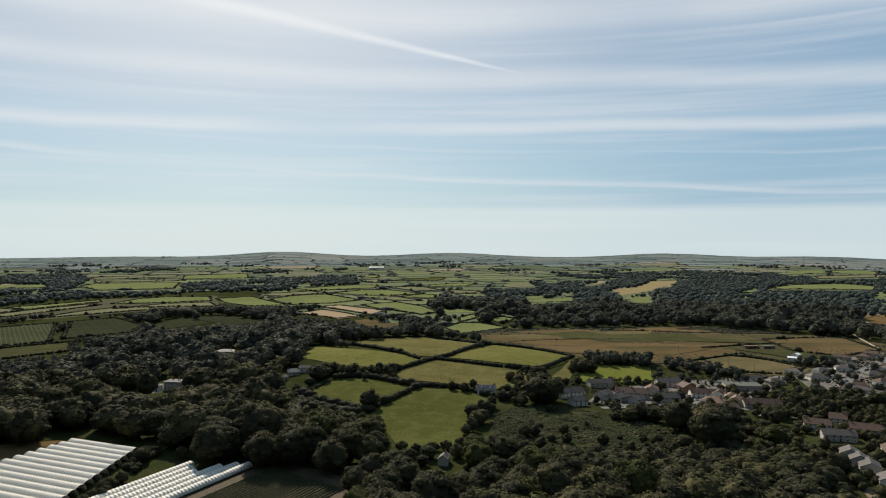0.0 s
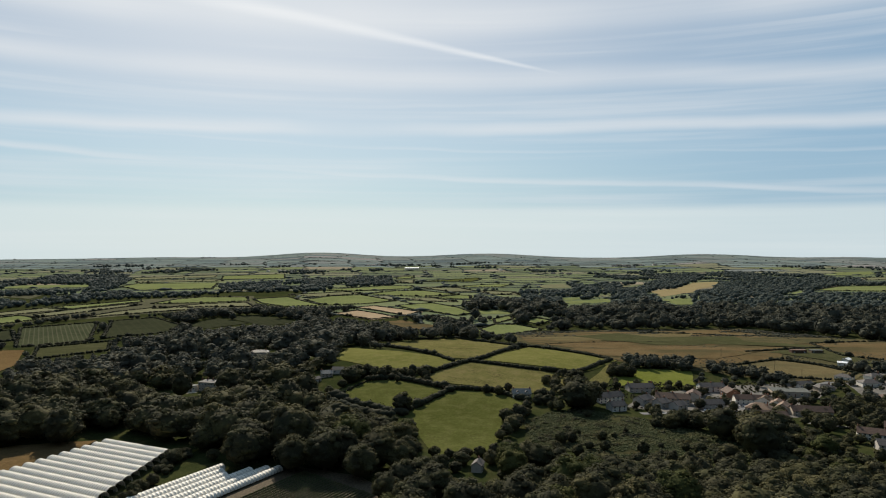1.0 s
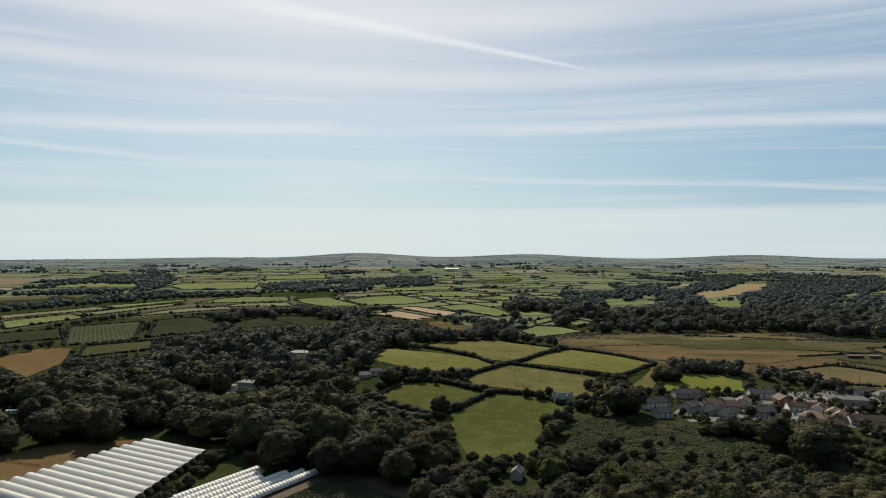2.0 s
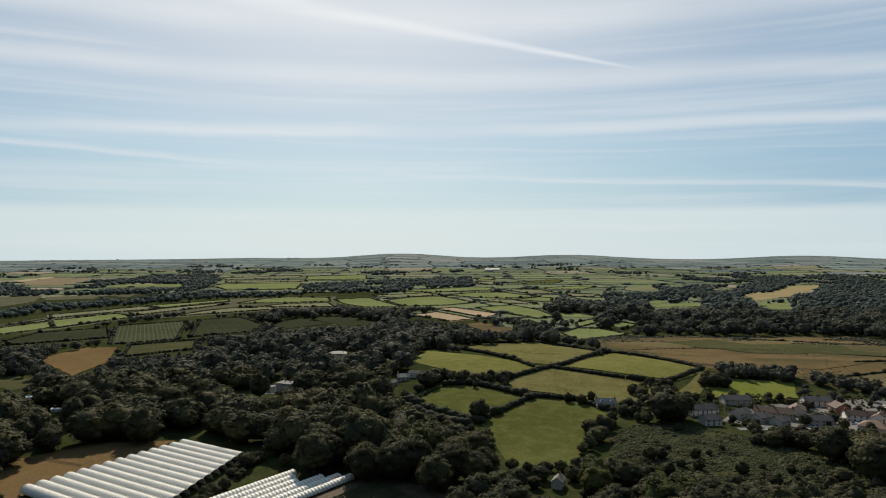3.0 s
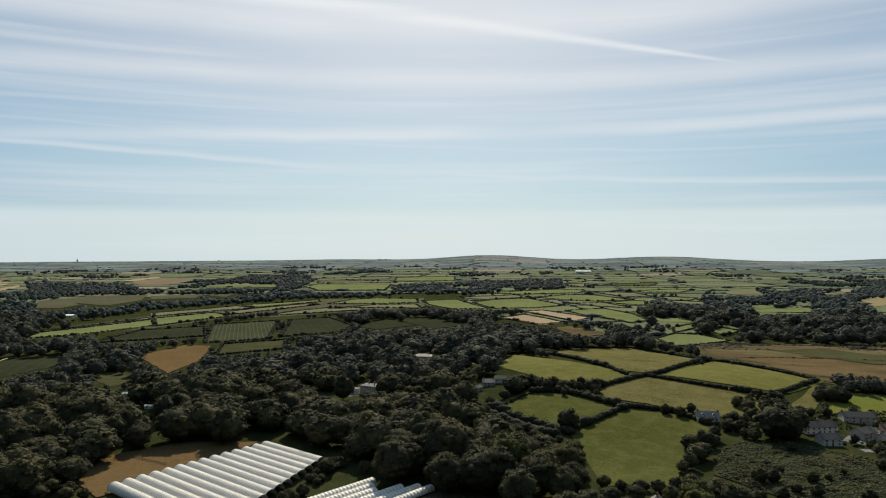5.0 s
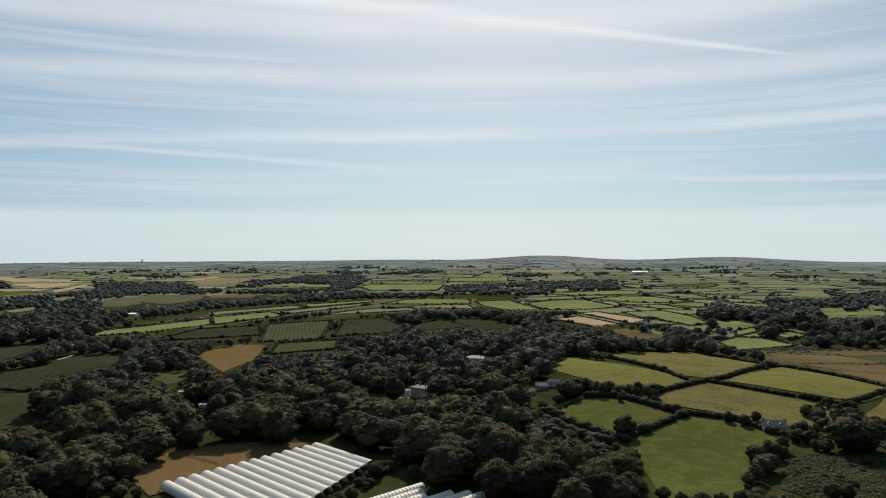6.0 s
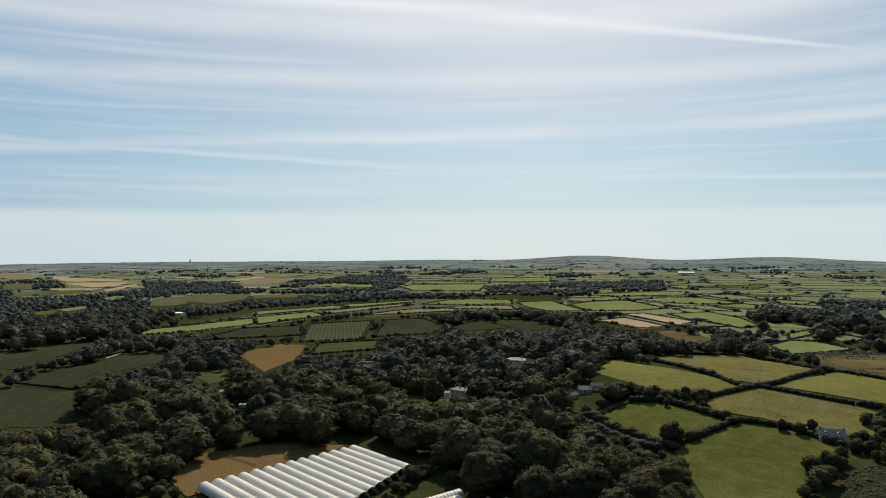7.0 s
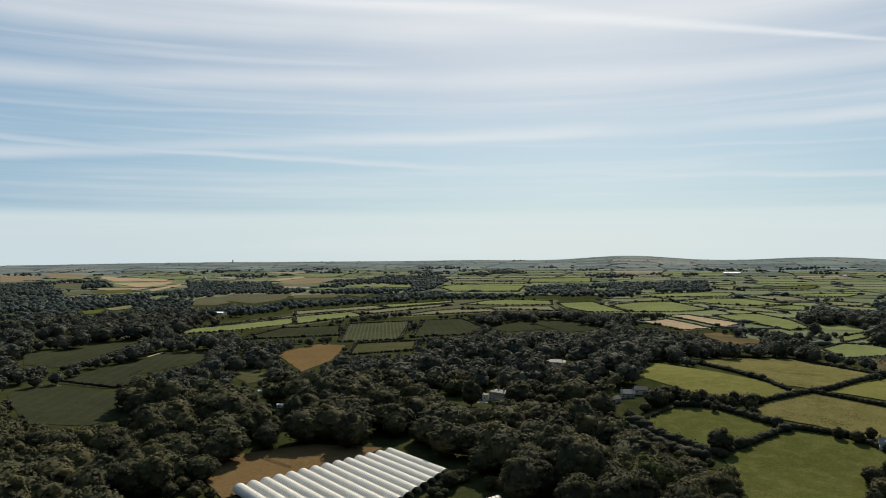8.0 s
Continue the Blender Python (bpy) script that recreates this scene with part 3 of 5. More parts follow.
def tufts(points, outward, size, rng):
    """Small three-cornered leaf clumps, turned mostly outwards."""
    n = len(points)
    nrm = outward + rng.normal(0, 0.24, (n, 3))
    nrm /= np.linalg.norm(nrm, axis=1, keepdims=True) + 1e-9
    side = np.cross(nrm, rng.normal(0, 1, (n, 3)))
    side /= np.linalg.norm(side, axis=1, keepdims=True) + 1e-9
    over = np.cross(nrm, side)
    s = size * rng.uniform(0.6, 1.4, (n, 1))
    v = np.stack([points + side * s, points - side * s * 0.6 + over * s * 0.9, points - side * s * 0.5 - over * s * 0.9], 1)
    return v.reshape(-1, 3), np.arange(3 * n).reshape(-1, 3)


def lumps(centres, radii, level, leaves, size, rng, core=0):
    """A crown out of uneven lumps, each bristling with leaf clumps."""
    vs, fs, base = [], [], 0
    for k, (c, r) in enumerate(zip(centres, radii)):
        bv, bf = BALLS[level if k or not core else core]
        v = bv * (1 + rng.uniform(-0.12, 0.12, (len(bv), 1)))
        vs.append(c + v * r * 0.86)
        fs.append(bf + base)
        base += len(bv)
    per = leaves * radii[:, 0] ** 2
    pick = rng.choice(len(centres), leaves, p=per / per.sum())
    d = rng.normal(0, 1, (leaves, 3))
    d[:, 2] += 0.45
    d /= np.linalg.norm(d, axis=1, keepdims=True)
    pts = centres[pick] + d * radii[pick] * rng.uniform(0.88, 1.05, (leaves, 1))
    v, f = tufts(pts, d, size, rng)
    vs.append(v)
    fs.append(f + base)
    return np.concatenate(vs), np.concatenate(fs)


def crown(level, count, leaves, size, rng, low=-0.45):
    """Domed crown of a broad tree 1 high and about 0.85 wide (unit size, foot at 0): a core with billows all over it."""
    d = rng.normal(0, 1, (count, 3))
    d[:, 2] = np.abs(d[:, 2]) * 0.9 + low
    d /= np.linalg.norm(d, axis=1, keepdims=True)
    c = np.array((0, 0, 0.46)) + d * np.array((0.29, 0.29, 0.37)) * rng.uniform(0.88, 1.06, (count, 1))
    r = rng.uniform(0.07, 0.13, (count, 1)) * np.array([[1, 1, 0.85]])
    c[0], r[0] = (0, 0, 0.44), (0.35, 0.35, 0.44)
    return lumps(c, r, level, leaves, size, rng, 2 if leaves > 200 else 0)


def trunk(sides, limbs, rng):
    vs, fs = [], []

    def bough(p, q, r0, r1):
        b = len(vs)
        ax = (q - p) / np.linalg.norm(q - p)
        s = np.cross(ax, (0.3, 0.9, 0.1))
        s /= np.linalg.norm(s)
        o = np.cross(ax, s)
        for at, r in ((p, r0), (q, r1)):
            for k in range(sides):
                t = 2 * np.pi * k / sides
                vs.append(at + (s * np.cos(t) + o * np.sin(t)) * r)
        for k in range(sides):
            m = (k + 1) % sides
            fs.extend([(b + k, b + m, b + sides + m), (b + k, b + sides + m, b + sides + k)])

    bough(np.array((0, 0, -0.02)), np.array((0.01, 0, 0.34)), 0.035, 0.024)
    for k in range(limbs):
        t = 2 * np.pi * k / limbs + rng.uniform(-0.4, 0.4)
        bough(np.array((0.01, 0, 0.30)), np.array((np.cos(t) * 0.2, np.sin(t) * 0.2, 0.62)), 0.018, 0.006)
    return np.array(vs), np.array(fs)


def tree_kind(seed, leaf):
    rng = np.random.default_rng(seed)
    root = new("tree")
    v, f = crown(1, 36, 2100, 0.022, rng)
    ob = new("crown", mesh_from("crown", v, f, [leaf], smooth=True))
    ob.parent = root
    v, f = trunk(6, 4, rng)
    ob = new("trunk", mesh_from("trunk", v, f, [BARK]))
    ob.parent = root
    return root


def scatter(step, x0, x1, y0, y1, rng):
    x, y = np.meshgrid(np.arange(x0, x1, step), np.arange(y0, y1, step))
    x, y = x.ravel(), y.ravel()
    return x + rng.uniform(-0.42, 0.42, x.shape) * step, y + rng.uniform(-0.42, 0.42, x.shape) * step


def in_view_plan(x, y, near=228):
    """The part of the plan between the two ends of the valley road, where woods are laid out."""
    a, r = np.degrees(np.arctan2(-x, y)), np.hypot(x, y)
    return (a > -38) & (a < 66) & (r > near)


def value_noise(x, y, size, seed):
    """Smooth random values between 0 and 1, about size metres across."""
    g = np.random.default_rng(seed).uniform(0, 1, (256, 256))
    u, w = x / size + 100, y / size + 100
    i, j = np.floor(u).astype(int), np.floor(w).astype(int)
    fu, fw = u - i, w - j
    fu, fw = fu * fu * (3 - 2 * fu), fw * fw * (3 - 2 * fw)
    i, j, i1, j1 = i % 256, j % 256, (i + 1) % 256, (j + 1) % 256
    return (g[i, j] * (1 - fu) + g[i1, j] * fu) * (1 - fw) + (g[i, j1] * (1 - fu) + g[i1, j1] * fu) * fw


WOODS = [
    [(-2404, 1215), (-2374, 1400), (-1851, 1257), (-1506, 1118), (-1405, 1162), (-1435, 1357), (-1040, 1015), (-822, 794), (-791, 658), (-826, 530), (-770, 434)],
    [(-1044, 1012), (-983, 1106), (-969, 1208), (-863, 1347), (-795, 1509), (-637, 1579), (-558, 1486), (-608, 1416), (-684, 1381), (-761, 1257), (-854, 1077), (-832, 907), (-821, 804)],
    [(-1242, 1733), (-1398, 2257), (-1223, 2332), (-1063, 2093), (-884, 1670), (-845, 1487), (-984, 1386), (-1083, 1384), (-1060, 1512)],
    [(-1796, 1659), (-1472, 1697), (-1109, 1373), (-1238, 1319), (-1266, 1205)],
    [(-532, 1049), (-552, 1148), (-513, 1204), (-435, 1170), (-382, 1046), (-415, 1005), (-500, 1054)],
    [(-14, 1472), (48, 1495), (102, 1441), (79, 1149), (52, 1110), (50, 1185), (-5, 1147), (-17, 1316)],
    [(-97, 1126), (-5, 1288), (-1, 1583), (58, 1515), (152, 1663), (201, 1654), (294, 1853), (341, 1685), (514, 2086), (701, 2423), (1114, 2655), (390, 943), (134, 936), (140, 1034), (115, 1085), (61, 1146), (9, 1183)],
    [(391, 1735), (701, 2350), (930, 2743), (1140, 2561), (1197, 2309), (1379, 2156), (1552, 2078), (613, 819), (489, 763), (526, 900), (369, 877), (332, 978), (175, 994), (212, 1202)],
    [(-688, 1817), (-570, 2031), (-294, 2320), (-223, 1847), (-394, 1668), (-485, 1534), (-575, 1529)],
]
MARSHLAND = [(50, 929), (137, 954), (347, 963), (433, 861), (506, 790), (429, 669), (317, 605), (235, 636), (196, 654), (125, 675), (87, 727), (51, 798)]
VILLAGE = [
    [(75, 507), (99, 561), (197, 624), (269, 603), (345, 654), (403, 689), (500, 723), (420, 494), (293, 505), (234, 471), (167, 490), (102, 486)],
    [(205, 413), (249, 471), (317, 494), (330, 388), (228, 388), (222, 413)],
    [(187, 323), (215, 377), (249, 388), (260, 300), (198, 300)],
]
YARDS = [
    [(-160, 370), (-212, 394), (-262, 260), (-160, 250)],                      # long block of tunnels
    [(-128, 347), (-88, 345), (-36, 315), (-90, 230), (-180, 240)],            # short block and its beds
    [(-238, 521), (-195, 519), (-195, 548), (-236, 548)],
    [(-4, 343), (7, 343), (8, 358), (-4, 358)],
    [(20, 470), (48, 470), (48, 520), (20, 520)],
    [(-130, 545), (-114, 545), (-112, 556), (-130, 556)],
    [(-218, 660), (-200, 660), (-200, 674), (-218, 674)],
    [(-380, 465), (-368, 465), (-368, 475), (-380, 475)],
    [(-336, 436), (-324, 436), (-324, 446), (-336, 446)],
    [(80, 500), (106, 522), (110, 478), (86, 474)],
    [(-925, 920), (-890, 915), (-880, 955), (-920, 960)],
]


HOUSE_SPOTS = ((232, 428), (254, 444), (254, 415), (230, 402), (213, 361), (212, 351), (211, 341), (208, 321), (305, 448), (282, 404), (276, 385), (240, 368), (236, 330), (-122, 566), (-114, 574), (-127, 549))
SUNNY_HOUSES = [
    [(-220, 660), (-198, 660), (-198, 675), (-220, 675)],
    [(-132, 545), (-106, 545), (-106, 578), (-132, 572)],
    [(-224, 530), (-196, 530), (-196, 546), (-224, 546)],
]
GLIMPSES = [
    [(-244, 520), (-214, 520), (-216, 538), (-242, 538)],
    [(-234, 550), (-196, 550), (-196, 564), (-234, 564)],
    [(-136, 556), (-104, 556), (-102, 568), (-136, 568)],
    [(-224, 680), (-196, 680), (-196, 698), (-224, 698)],
]


def shrunk(poly, k):
    c = np.array(poly, float)
    return [tuple(p) for p in c.mean(0) + (c - c.mean(0)) * k]


def over_open(x, y, z, h, openings):
    """Which trees stand in front of open land as one looks across the valley from the south."""
    hide = np.zeros(x.shape, bool)
    far = np.hypot(x, y - 35) + 1e-6
    sx, sy = (y - 35) / far, -x / far
    for k, reach in ((0.35, 0.62), (0.6, 0.62), (0.8, 0.45), (0.96, 0.2)):
        s = (110 - z) / (110 - z - h * k)
        for side in (-reach, -reach / 2, 0.0, reach / 2, reach):
            px, py = (x + sx * side * h) * s, 35 + (y - 35 + sy * side * h) * s
            for p in openings:
                c = np.array(p)
                near = (px > c[:, 0].min()) & (px < c[:, 0].max()) & (py > c[:, 1].min()) & (py < c[:, 1].max()) & ~hide
                if near.any():
                    w = np.where(near)[0]
                    hide[w] = inside(px[w], py[w], p)
    return hide


def keep_open(x, y, h, openings):
    """Lower or leave out the trees that would hide the open land."""
    z = land(x, y)
    for _ in range(4):
        h = np.where(over_open(x, y, z, h, openings), h * 0.75, h)
    return np.where(over_open(x, y, z, h, openings), 0.0, h)


GROVES = [
    [(137, 640), (192, 645), (200, 668), (138, 673)],
    [(200, 640), (262, 608), (272, 622), (215, 670)],
    [(108, 440), (150, 455), (190, 460), (238, 452), (244, 466), (190, 470), (140, 468), (110, 460)],
    [(250, 528), (281, 541), (316, 524), (332, 502), (300, 480), (264, 468), (246, 482)],
    [(330, 640), (362, 634), (372, 652), (340, 662)],
    [(48, 488), (40, 466), (52, 474), (66, 484), (72, 500), (78, 522), (90, 535), (100, 554), (92, 572), (84, 590), (72, 584), (58, 572), (50, 545), (46, 522)],
    [(36, 490), (43, 482), (36, 464), (26, 442), (18, 428), (12, 432), (16, 446), (28, 474)],
    [(60, 366), (150, 372), (162, 410), (198, 446), (206, 410), (192, 330), (150, 290), (60, 300)],
    [(-104, 553), (-40, 546), (-38, 554), (-60, 566), (-100, 572)],
    VILLAGE[1],
    VILLAGE[2],
]


def place_trees():
    rng = np.random.default_rng(21)
    x, y = scatter(14.4, -1000, 700, 120, 1250, rng)
    r = np.hypot(x, y)
    ok = in_view_plan(x, y)
    dense = (r < 930) | (value_noise(x, y, 70, 3) > 0.52)
    for w in WOODS:
        dense |= inside(x, y, w)
    dense &= ~((x < -640) & (value_noise(x, y, 55, 15) < 0.30))
    ok &= dense & (r < 1250)
    for p in FIELDS:
        ok &= ~(inside(x, y, p) | (edge_distance(x, y, p) < 3.2))
    ok &= ~inside(x, y, MARSHLAND)
    for p in GROVES:
        gx, gy = scatter(7.8, min(q[0] for q in p), max(q[0] for q in p), min(q[1] for q in p), max(q[1] for q in p), rng)
        w = inside(gx, gy, p)
        gx, gy = gx[w], gy[w]
        w = inside(x, y, p)
        x, y, ok = np.concatenate([x[~w], gx]), np.concatenate([y[~w], gy]), np.concatenate([ok[~w], np.ones(len(gx), bool)])
    thin = rng.uniform(0, 1, x.shape)
    for p in VILLAGE:
        near_grove = np.zeros(x.shape, bool)
        for q in GROVES:
            near_grove |= inside(x, y, q)
        ok &= ~(inside(x, y, p) & (thin < (0.4 if p is VILLAGE[0] else 0.08)) & ~near_grove)
    for p in YARDS:
        ok &= ~inside(x, y, p)
    for reach in (6, 12):
        ok &= ~inside(x + 0.29 * reach, y - 0.95 * reach, YARDS[0])
        ok &= ~inside(x + 0.29 * reach, y - 0.95 * reach, [(-130, 346), (-116, 338), (-150, 262), (-180, 268)])
        ok &= ~(inside(x + 0.29 * reach, y - 0.95 * reach, [(-100, 330), (-70, 318), (-40, 300), (-76, 240), (-140, 250)]))
    for reach in (6, 12, 18):
        for p in SUNNY_HOUSES:
            ok &= ~inside(x + 0.29 * reach, y - 0.95 * reach, p)
    for hx, hy in HOUSE_SPOTS:
        ok &= np.hypot(x - hx, y - hy) > 9
    x, y = x[ok], y[ok]
    town, grove = np.zeros(x.shape, bool), np.zeros(x.shape, bool)
    for p in GROVES:
        grove |= inside(x, y, p)
    for p in VILLAGE:
        town |= inside(x, y, p)
    h = 10.5 + 8.0 * value_noise(x, y, 50, 9) + rng.uniform(-3.5, 5.0, x.shape) + 3 * bell(x, y, -60, 385, 150, 45) + 2 * bell(x, y, -85, 380, 60, 30) + 6.0 * (rng.uniform(0, 1, x.shape) < 0.16) + 2.5 * (np.hypot(x, y) < 560)
    h = np.where(town, rng.uniform(4.8, 8.2, x.shape), h)
    h = np.where(grove, rng.uniform(5.5, 11.0, x.shape) - 2.5 * inside(x, y, GROVES[5]), h)
    h = np.where(inside(x, y, VILLAGE[1]) | inside(x, y, VILLAGE[2]), rng.uniform(3.8, 7.2, x.shape), h)
    h = np.where(inside(x, y, GROVES[0]), rng.uniform(9.0, 13.0, x.shape), h)
    h = np.where(inside(x, y, GROVES[7]), np.where(y < 352, rng.uniform(8.0, 14.0, x.shape), rng.uniform(4.5, 9.0, x.shape)), h)
    h = np.where(town | grove, h, keep_open(x, y, h, [shrunk(p, 0.95) for p in FIELDS] + [shrunk(p, 0.86) for p in YARDS[:2]] + YARDS[3:6] + YARDS[9:] + GLIMPSES[:2] + [shrunk(p, 0.8) for p in VILLAGE] + [MARSHLAND]))
    sunward = inside(x + 6, y - 19, YARDS[0]) | inside(x + 6, y - 19, [(-130, 346), (-116, 338), (-150, 262), (-180, 268)])
    sunward |= (edge_distance(x, y, YARDS[0]) < 9) | inside(x + 6, y - 19, [(-100, 330), (-70, 318), (-40, 300), (-76, 240), (-140, 250)])
    h = np.where(sunward, np.minimum(h, rng.uniform(5.5, 9.0, x.shape)), h)
    for hx, hy, low, half in ((-209, 664, 4.6, 13), (-120, 560, 3.4, 13), (-374, 468, 1.2, 6), (-330, 439, 1.2, 6)):
        # gardens and low trees on the valley side of the houses
        far = math.hypot(hx, hy - 35)
        ux, uy = -hx / far, (35 - hy) / far
        along, across = (x - hx) * ux + (y - hy) * uy, (x - hx) * uy - (y - hy) * ux
        h = np.where((along > 0) & (along < 110) & (np.abs(across) < half), np.minimum(h, low + 0.15 * along), h)
    ok = (h > 3.4) & ((rng.uniform(0, 1, x.shape) > 0.09) | town | grove)
    return x[ok], y[ok], h[ok], rng


def joined(name, kinds, x, y, h, z, rng, mats, wide=1.0):
    """Many trees or bushes in one mesh."""
    pick = rng.integers(0, len(kinds), len(x))
    vs, fs, base = [], [], 0
    for i in range(len(kinds)):
        v, f = kinds[i]
        s = np.where(pick == i)[0]
        if not len(s):
            continue
        t = rng.uniform(0, 2 * np.pi, len(s))
        c, d = np.cos(t)[:, None], np.sin(t)[:, None]
        wd = (h[s] * wide * rng.uniform(0.8, 1.3, len(s)))[:, None]
        vx = (v[None, :, 0] * c - v[None, :, 1] * d) * wd + x[s][:, None]
        vy = (v[None, :, 0] * d + v[None, :, 1] * c) * wd + y[s][:, None]
        vz = v[None, :, 2] * h[s][:, None] + z[s][:, None]
        vs.append(np.stack([vx, vy, vz], -1).reshape(-1, 3))
        fs.append((f[None] + (np.arange(len(s)) * len(v))[:, None, None]).reshape(-1, 3) + base)
        base += len(s) * len(v)
    return new(name, mesh_from(name, np.concatenate(vs), np.concatenate(fs), mats, smooth=True))


def make_woods():
    x, y, h, rng = place_trees()
    z = land(x, y)
    order = np.argsort(np.hypot(x + 60, y - 220))
    x, y, h, z = x[order], y[order], h[order], z[order]
    kinds = [tree_kind(s, LEAF_LIGHT if s == 3 else LEAF) for s in range(6)]
    used = set()
    for i in range(175):
        k = int(rng.integers(0, 6))
        m = Matrix.Translation((x[i], y[i], z[i])) @ Matrix.Rotation(rng.uniform(0, 6.28), 4, "Z") @ Matrix.Diagonal((h[i] * 1.25, h[i] * 1.25, h[i], 1))
        if k in used:
            copy_thing(kinds[k], m @ Matrix.Diagonal((*(1 / s for s in kinds[k].scale), 1)))
        else:
            used.add(k)
            kinds[k].matrix_basis = m
            tagged(kinds[k], "broadleaf tree with a dense dark green rounded crown", "tree", "trees of the near wood")
            if k == 3:
                tagged(kinds[k], "broadleaf tree with a lighter yellow-green crown")
    x, y, h, z = x[175:], y[175:], h[175:], z[175:]
    r = np.hypot(x, y)
    g = np.random.default_rng(5)
    near = [crown(1, 24, 640, 0.034, g) for _ in range(7)]
    mid = [crown(1, 12, 170, 0.056, g) for _ in range(7)]
    keep = (r < 560) | (rng.uniform(0, 1, r.shape) < 0.95)
    x, y, h, z, r = x[keep], y[keep], h[keep], z[keep], r[keep]
    # trees from 610 m out take the leaf colour that carries haze
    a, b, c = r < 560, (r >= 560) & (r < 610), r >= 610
    tagged(joined("woodland", near, x[a], y[a], h[a], z[a], rng, [LEAF], 1.3), "dense broadleaf woodland, dark green with sunlit tops", "woodland", kind="stuff")
    tagged(joined("woodland", mid, x[b], y[b], h[b], z[b], rng, [LEAF], 1.30), "broadleaf woodland round the meadows, dark green", "woodland", kind="stuff")
    tagged(joined("woodland", mid, x[c], y[c], h[c], z[c], rng, [LEAF_MID_HAZED], 1.30), "broadleaf woodland across the valley, dark green", "woodland", kind="stuff")


make_woods()


def far_country():
    """Patchwork of small fields, hedges and copses out to the hills."""
    rng = np.random.default_rng(33)
    turn = radians(14)
    nu, nv, su, sv = 60, 74, 205.0, 130.0
    gu, gv = np.meshgrid(np.arange(nu + 1), np.arange(nv + 1), indexing="ij")
    u = (gu - nu / 2) * su + rng.uniform(-45, 45, gu.shape)
    w = gv * sv - 3300 + rng.uniform(-45, 45, gu.shape)
    px, py = u * math.cos(turn) - w * math.sin(turn), u * math.sin(turn) + w * math.cos(turn)
    vs, fs, base, lines, kinds = [], [], 0, [], []
    for i in range(nu):
        for j in range(nv):
            q = np.array([(px[a, b], py[a, b]) for a, b in ((i, j), (i + 1, j), (i + 1, j + 1), (i, j + 1))])
            c = q.mean(0)
            r, az = math.hypot(*c), math.degrees(math.atan2(-c[0], c[1]))
            if not (1080 < r < 4640 and -37 < az < 66):
                continue
            pts = np.concatenate([q, c[None], (q + c) / 2])
            if inside(pts[:, 0], pts[:, 1], MARSHLAND).any():
                continue
            if r < 1700 and c[0] < -380:
                continue
            lines.append((q[0], q[1]))
            lines.append((q[0], q[3]))
            lift = 0.22 if r < 2300 else 0.5
            q = c + (q - c) * 0.975
            s = np.linspace(0, 1, 5)
            a, b = np.meshgrid(s, s, indexing="ij")
            g = q[0] * ((1 - a) * (1 - b))[..., None] + q[1] * (a * (1 - b))[..., None] + q[2] * (a * b)[..., None] + q[3] * ((1 - a) * b)[..., None]
            g = g.reshape(-1, 2)
            vs.append(np.concatenate([g, (land(g[:, 0], g[:, 1]) + lift)[:, None]], 1))
            k = (np.arange(4)[:, None] * 5 + np.arange(4)[None]).ravel() + base
            fs.append(np.stack([k, k + 5, k + 6, k + 1], -1))
            # past about 3150 m the cells get the moor colours with haze painted in
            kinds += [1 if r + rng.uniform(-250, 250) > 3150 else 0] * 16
            base += 25
    ob = new("far_fields", mesh_from("far_fields", np.concatenate(vs), np.concatenate(fs), [PATCHWORK_HAZED, MOOR_HAZED], kinds))
    tagged(ob, "patchwork of small green and straw-coloured far fields", "fields", kind="stuff")
    hx, hy, hh = [], [], []
    for p, q in lines:
        n = int(np.linalg.norm(q - p) / 4.6)
        k = (np.arange(n) + rng.uniform(0, 1, n)) / max(n, 1)
        e = p + (q - p) * k[:, None]
        keep = rng.uniform(0, 1, n) < 0.95
        hx.append(e[keep, 0]), hy.append(e[keep, 1])
        hh.append(np.where(rng.uniform(0, 1, n) < 0.035, rng.uniform(4, 7, n), rng.uniform(1.5, 2.6, n))[keep])
    x, y, h = np.concatenate(hx), np.concatenate(hy), np.concatenate(hh)
    r = np.hypot(x, y)
    ok = rng.uniform(0, 1, x.shape) > 0.5 * ease(3300, 4200, r)
    h = h * (1 - 0.45 * ease(3000, 4200, r))
    for p in FIELDS:
        ok &= ~inside(x, y, p)
    x, y, h = x[ok], y[ok], h[ok]
    bush = []
    for _ in range(4):
        v = np.array([(1, 0, 0.3), (-1, 0, 0.3), (0, 1, 0.3), (0, -1, 0.3), (0, 0, 1), (0.1, 0, -0.1)]) * rng.uniform(0.75, 1.15, (6, 3))
        bush.append((v, np.array([(0, 2, 4), (2, 1, 4), (1, 3, 4), (3, 0, 4), (2, 0, 5), (1, 2, 5), (3, 1, 5), (0, 3, 5)])))
    tagged(joined("far_hedges", bush, x, y, h, land(x, y), rng, [LEAF_FAR_HAZED], 2.4), "dark hedgerows between the far fields", "hedge", kind="stuff")
    # copses and woods
    x, y = scatter(16, -3600, 2400, 700, 4300, rng)
    r = np.hypot(x, y)
    ok = in_view_plan(x, y) & (r > 1180) & (r < 3400)
    f = value_noise(x, y, 230, 12) * 0.65 + value_noise(x, y, 60, 13) * 0.35
    wood = f > (0.68 + 0.05 * ease(2500, 4000, r))
    for p in WOODS:
        wood |= inside(x, y, p) & (value_noise(x, y, 60, 14) > 0.24)
    ok &= wood & (rng.uniform(0, 1, x.shape) < 1.0 - 0.5 * ease(2000, 3500, r))
    for p in FIELDS:
        ok &= ~(inside(x, y, p) | (edge_distance(x, y, p) < 4))
    ok &= ~(inside(x, y, MARSHLAND) | inside(x, y, YARDS[-1]))
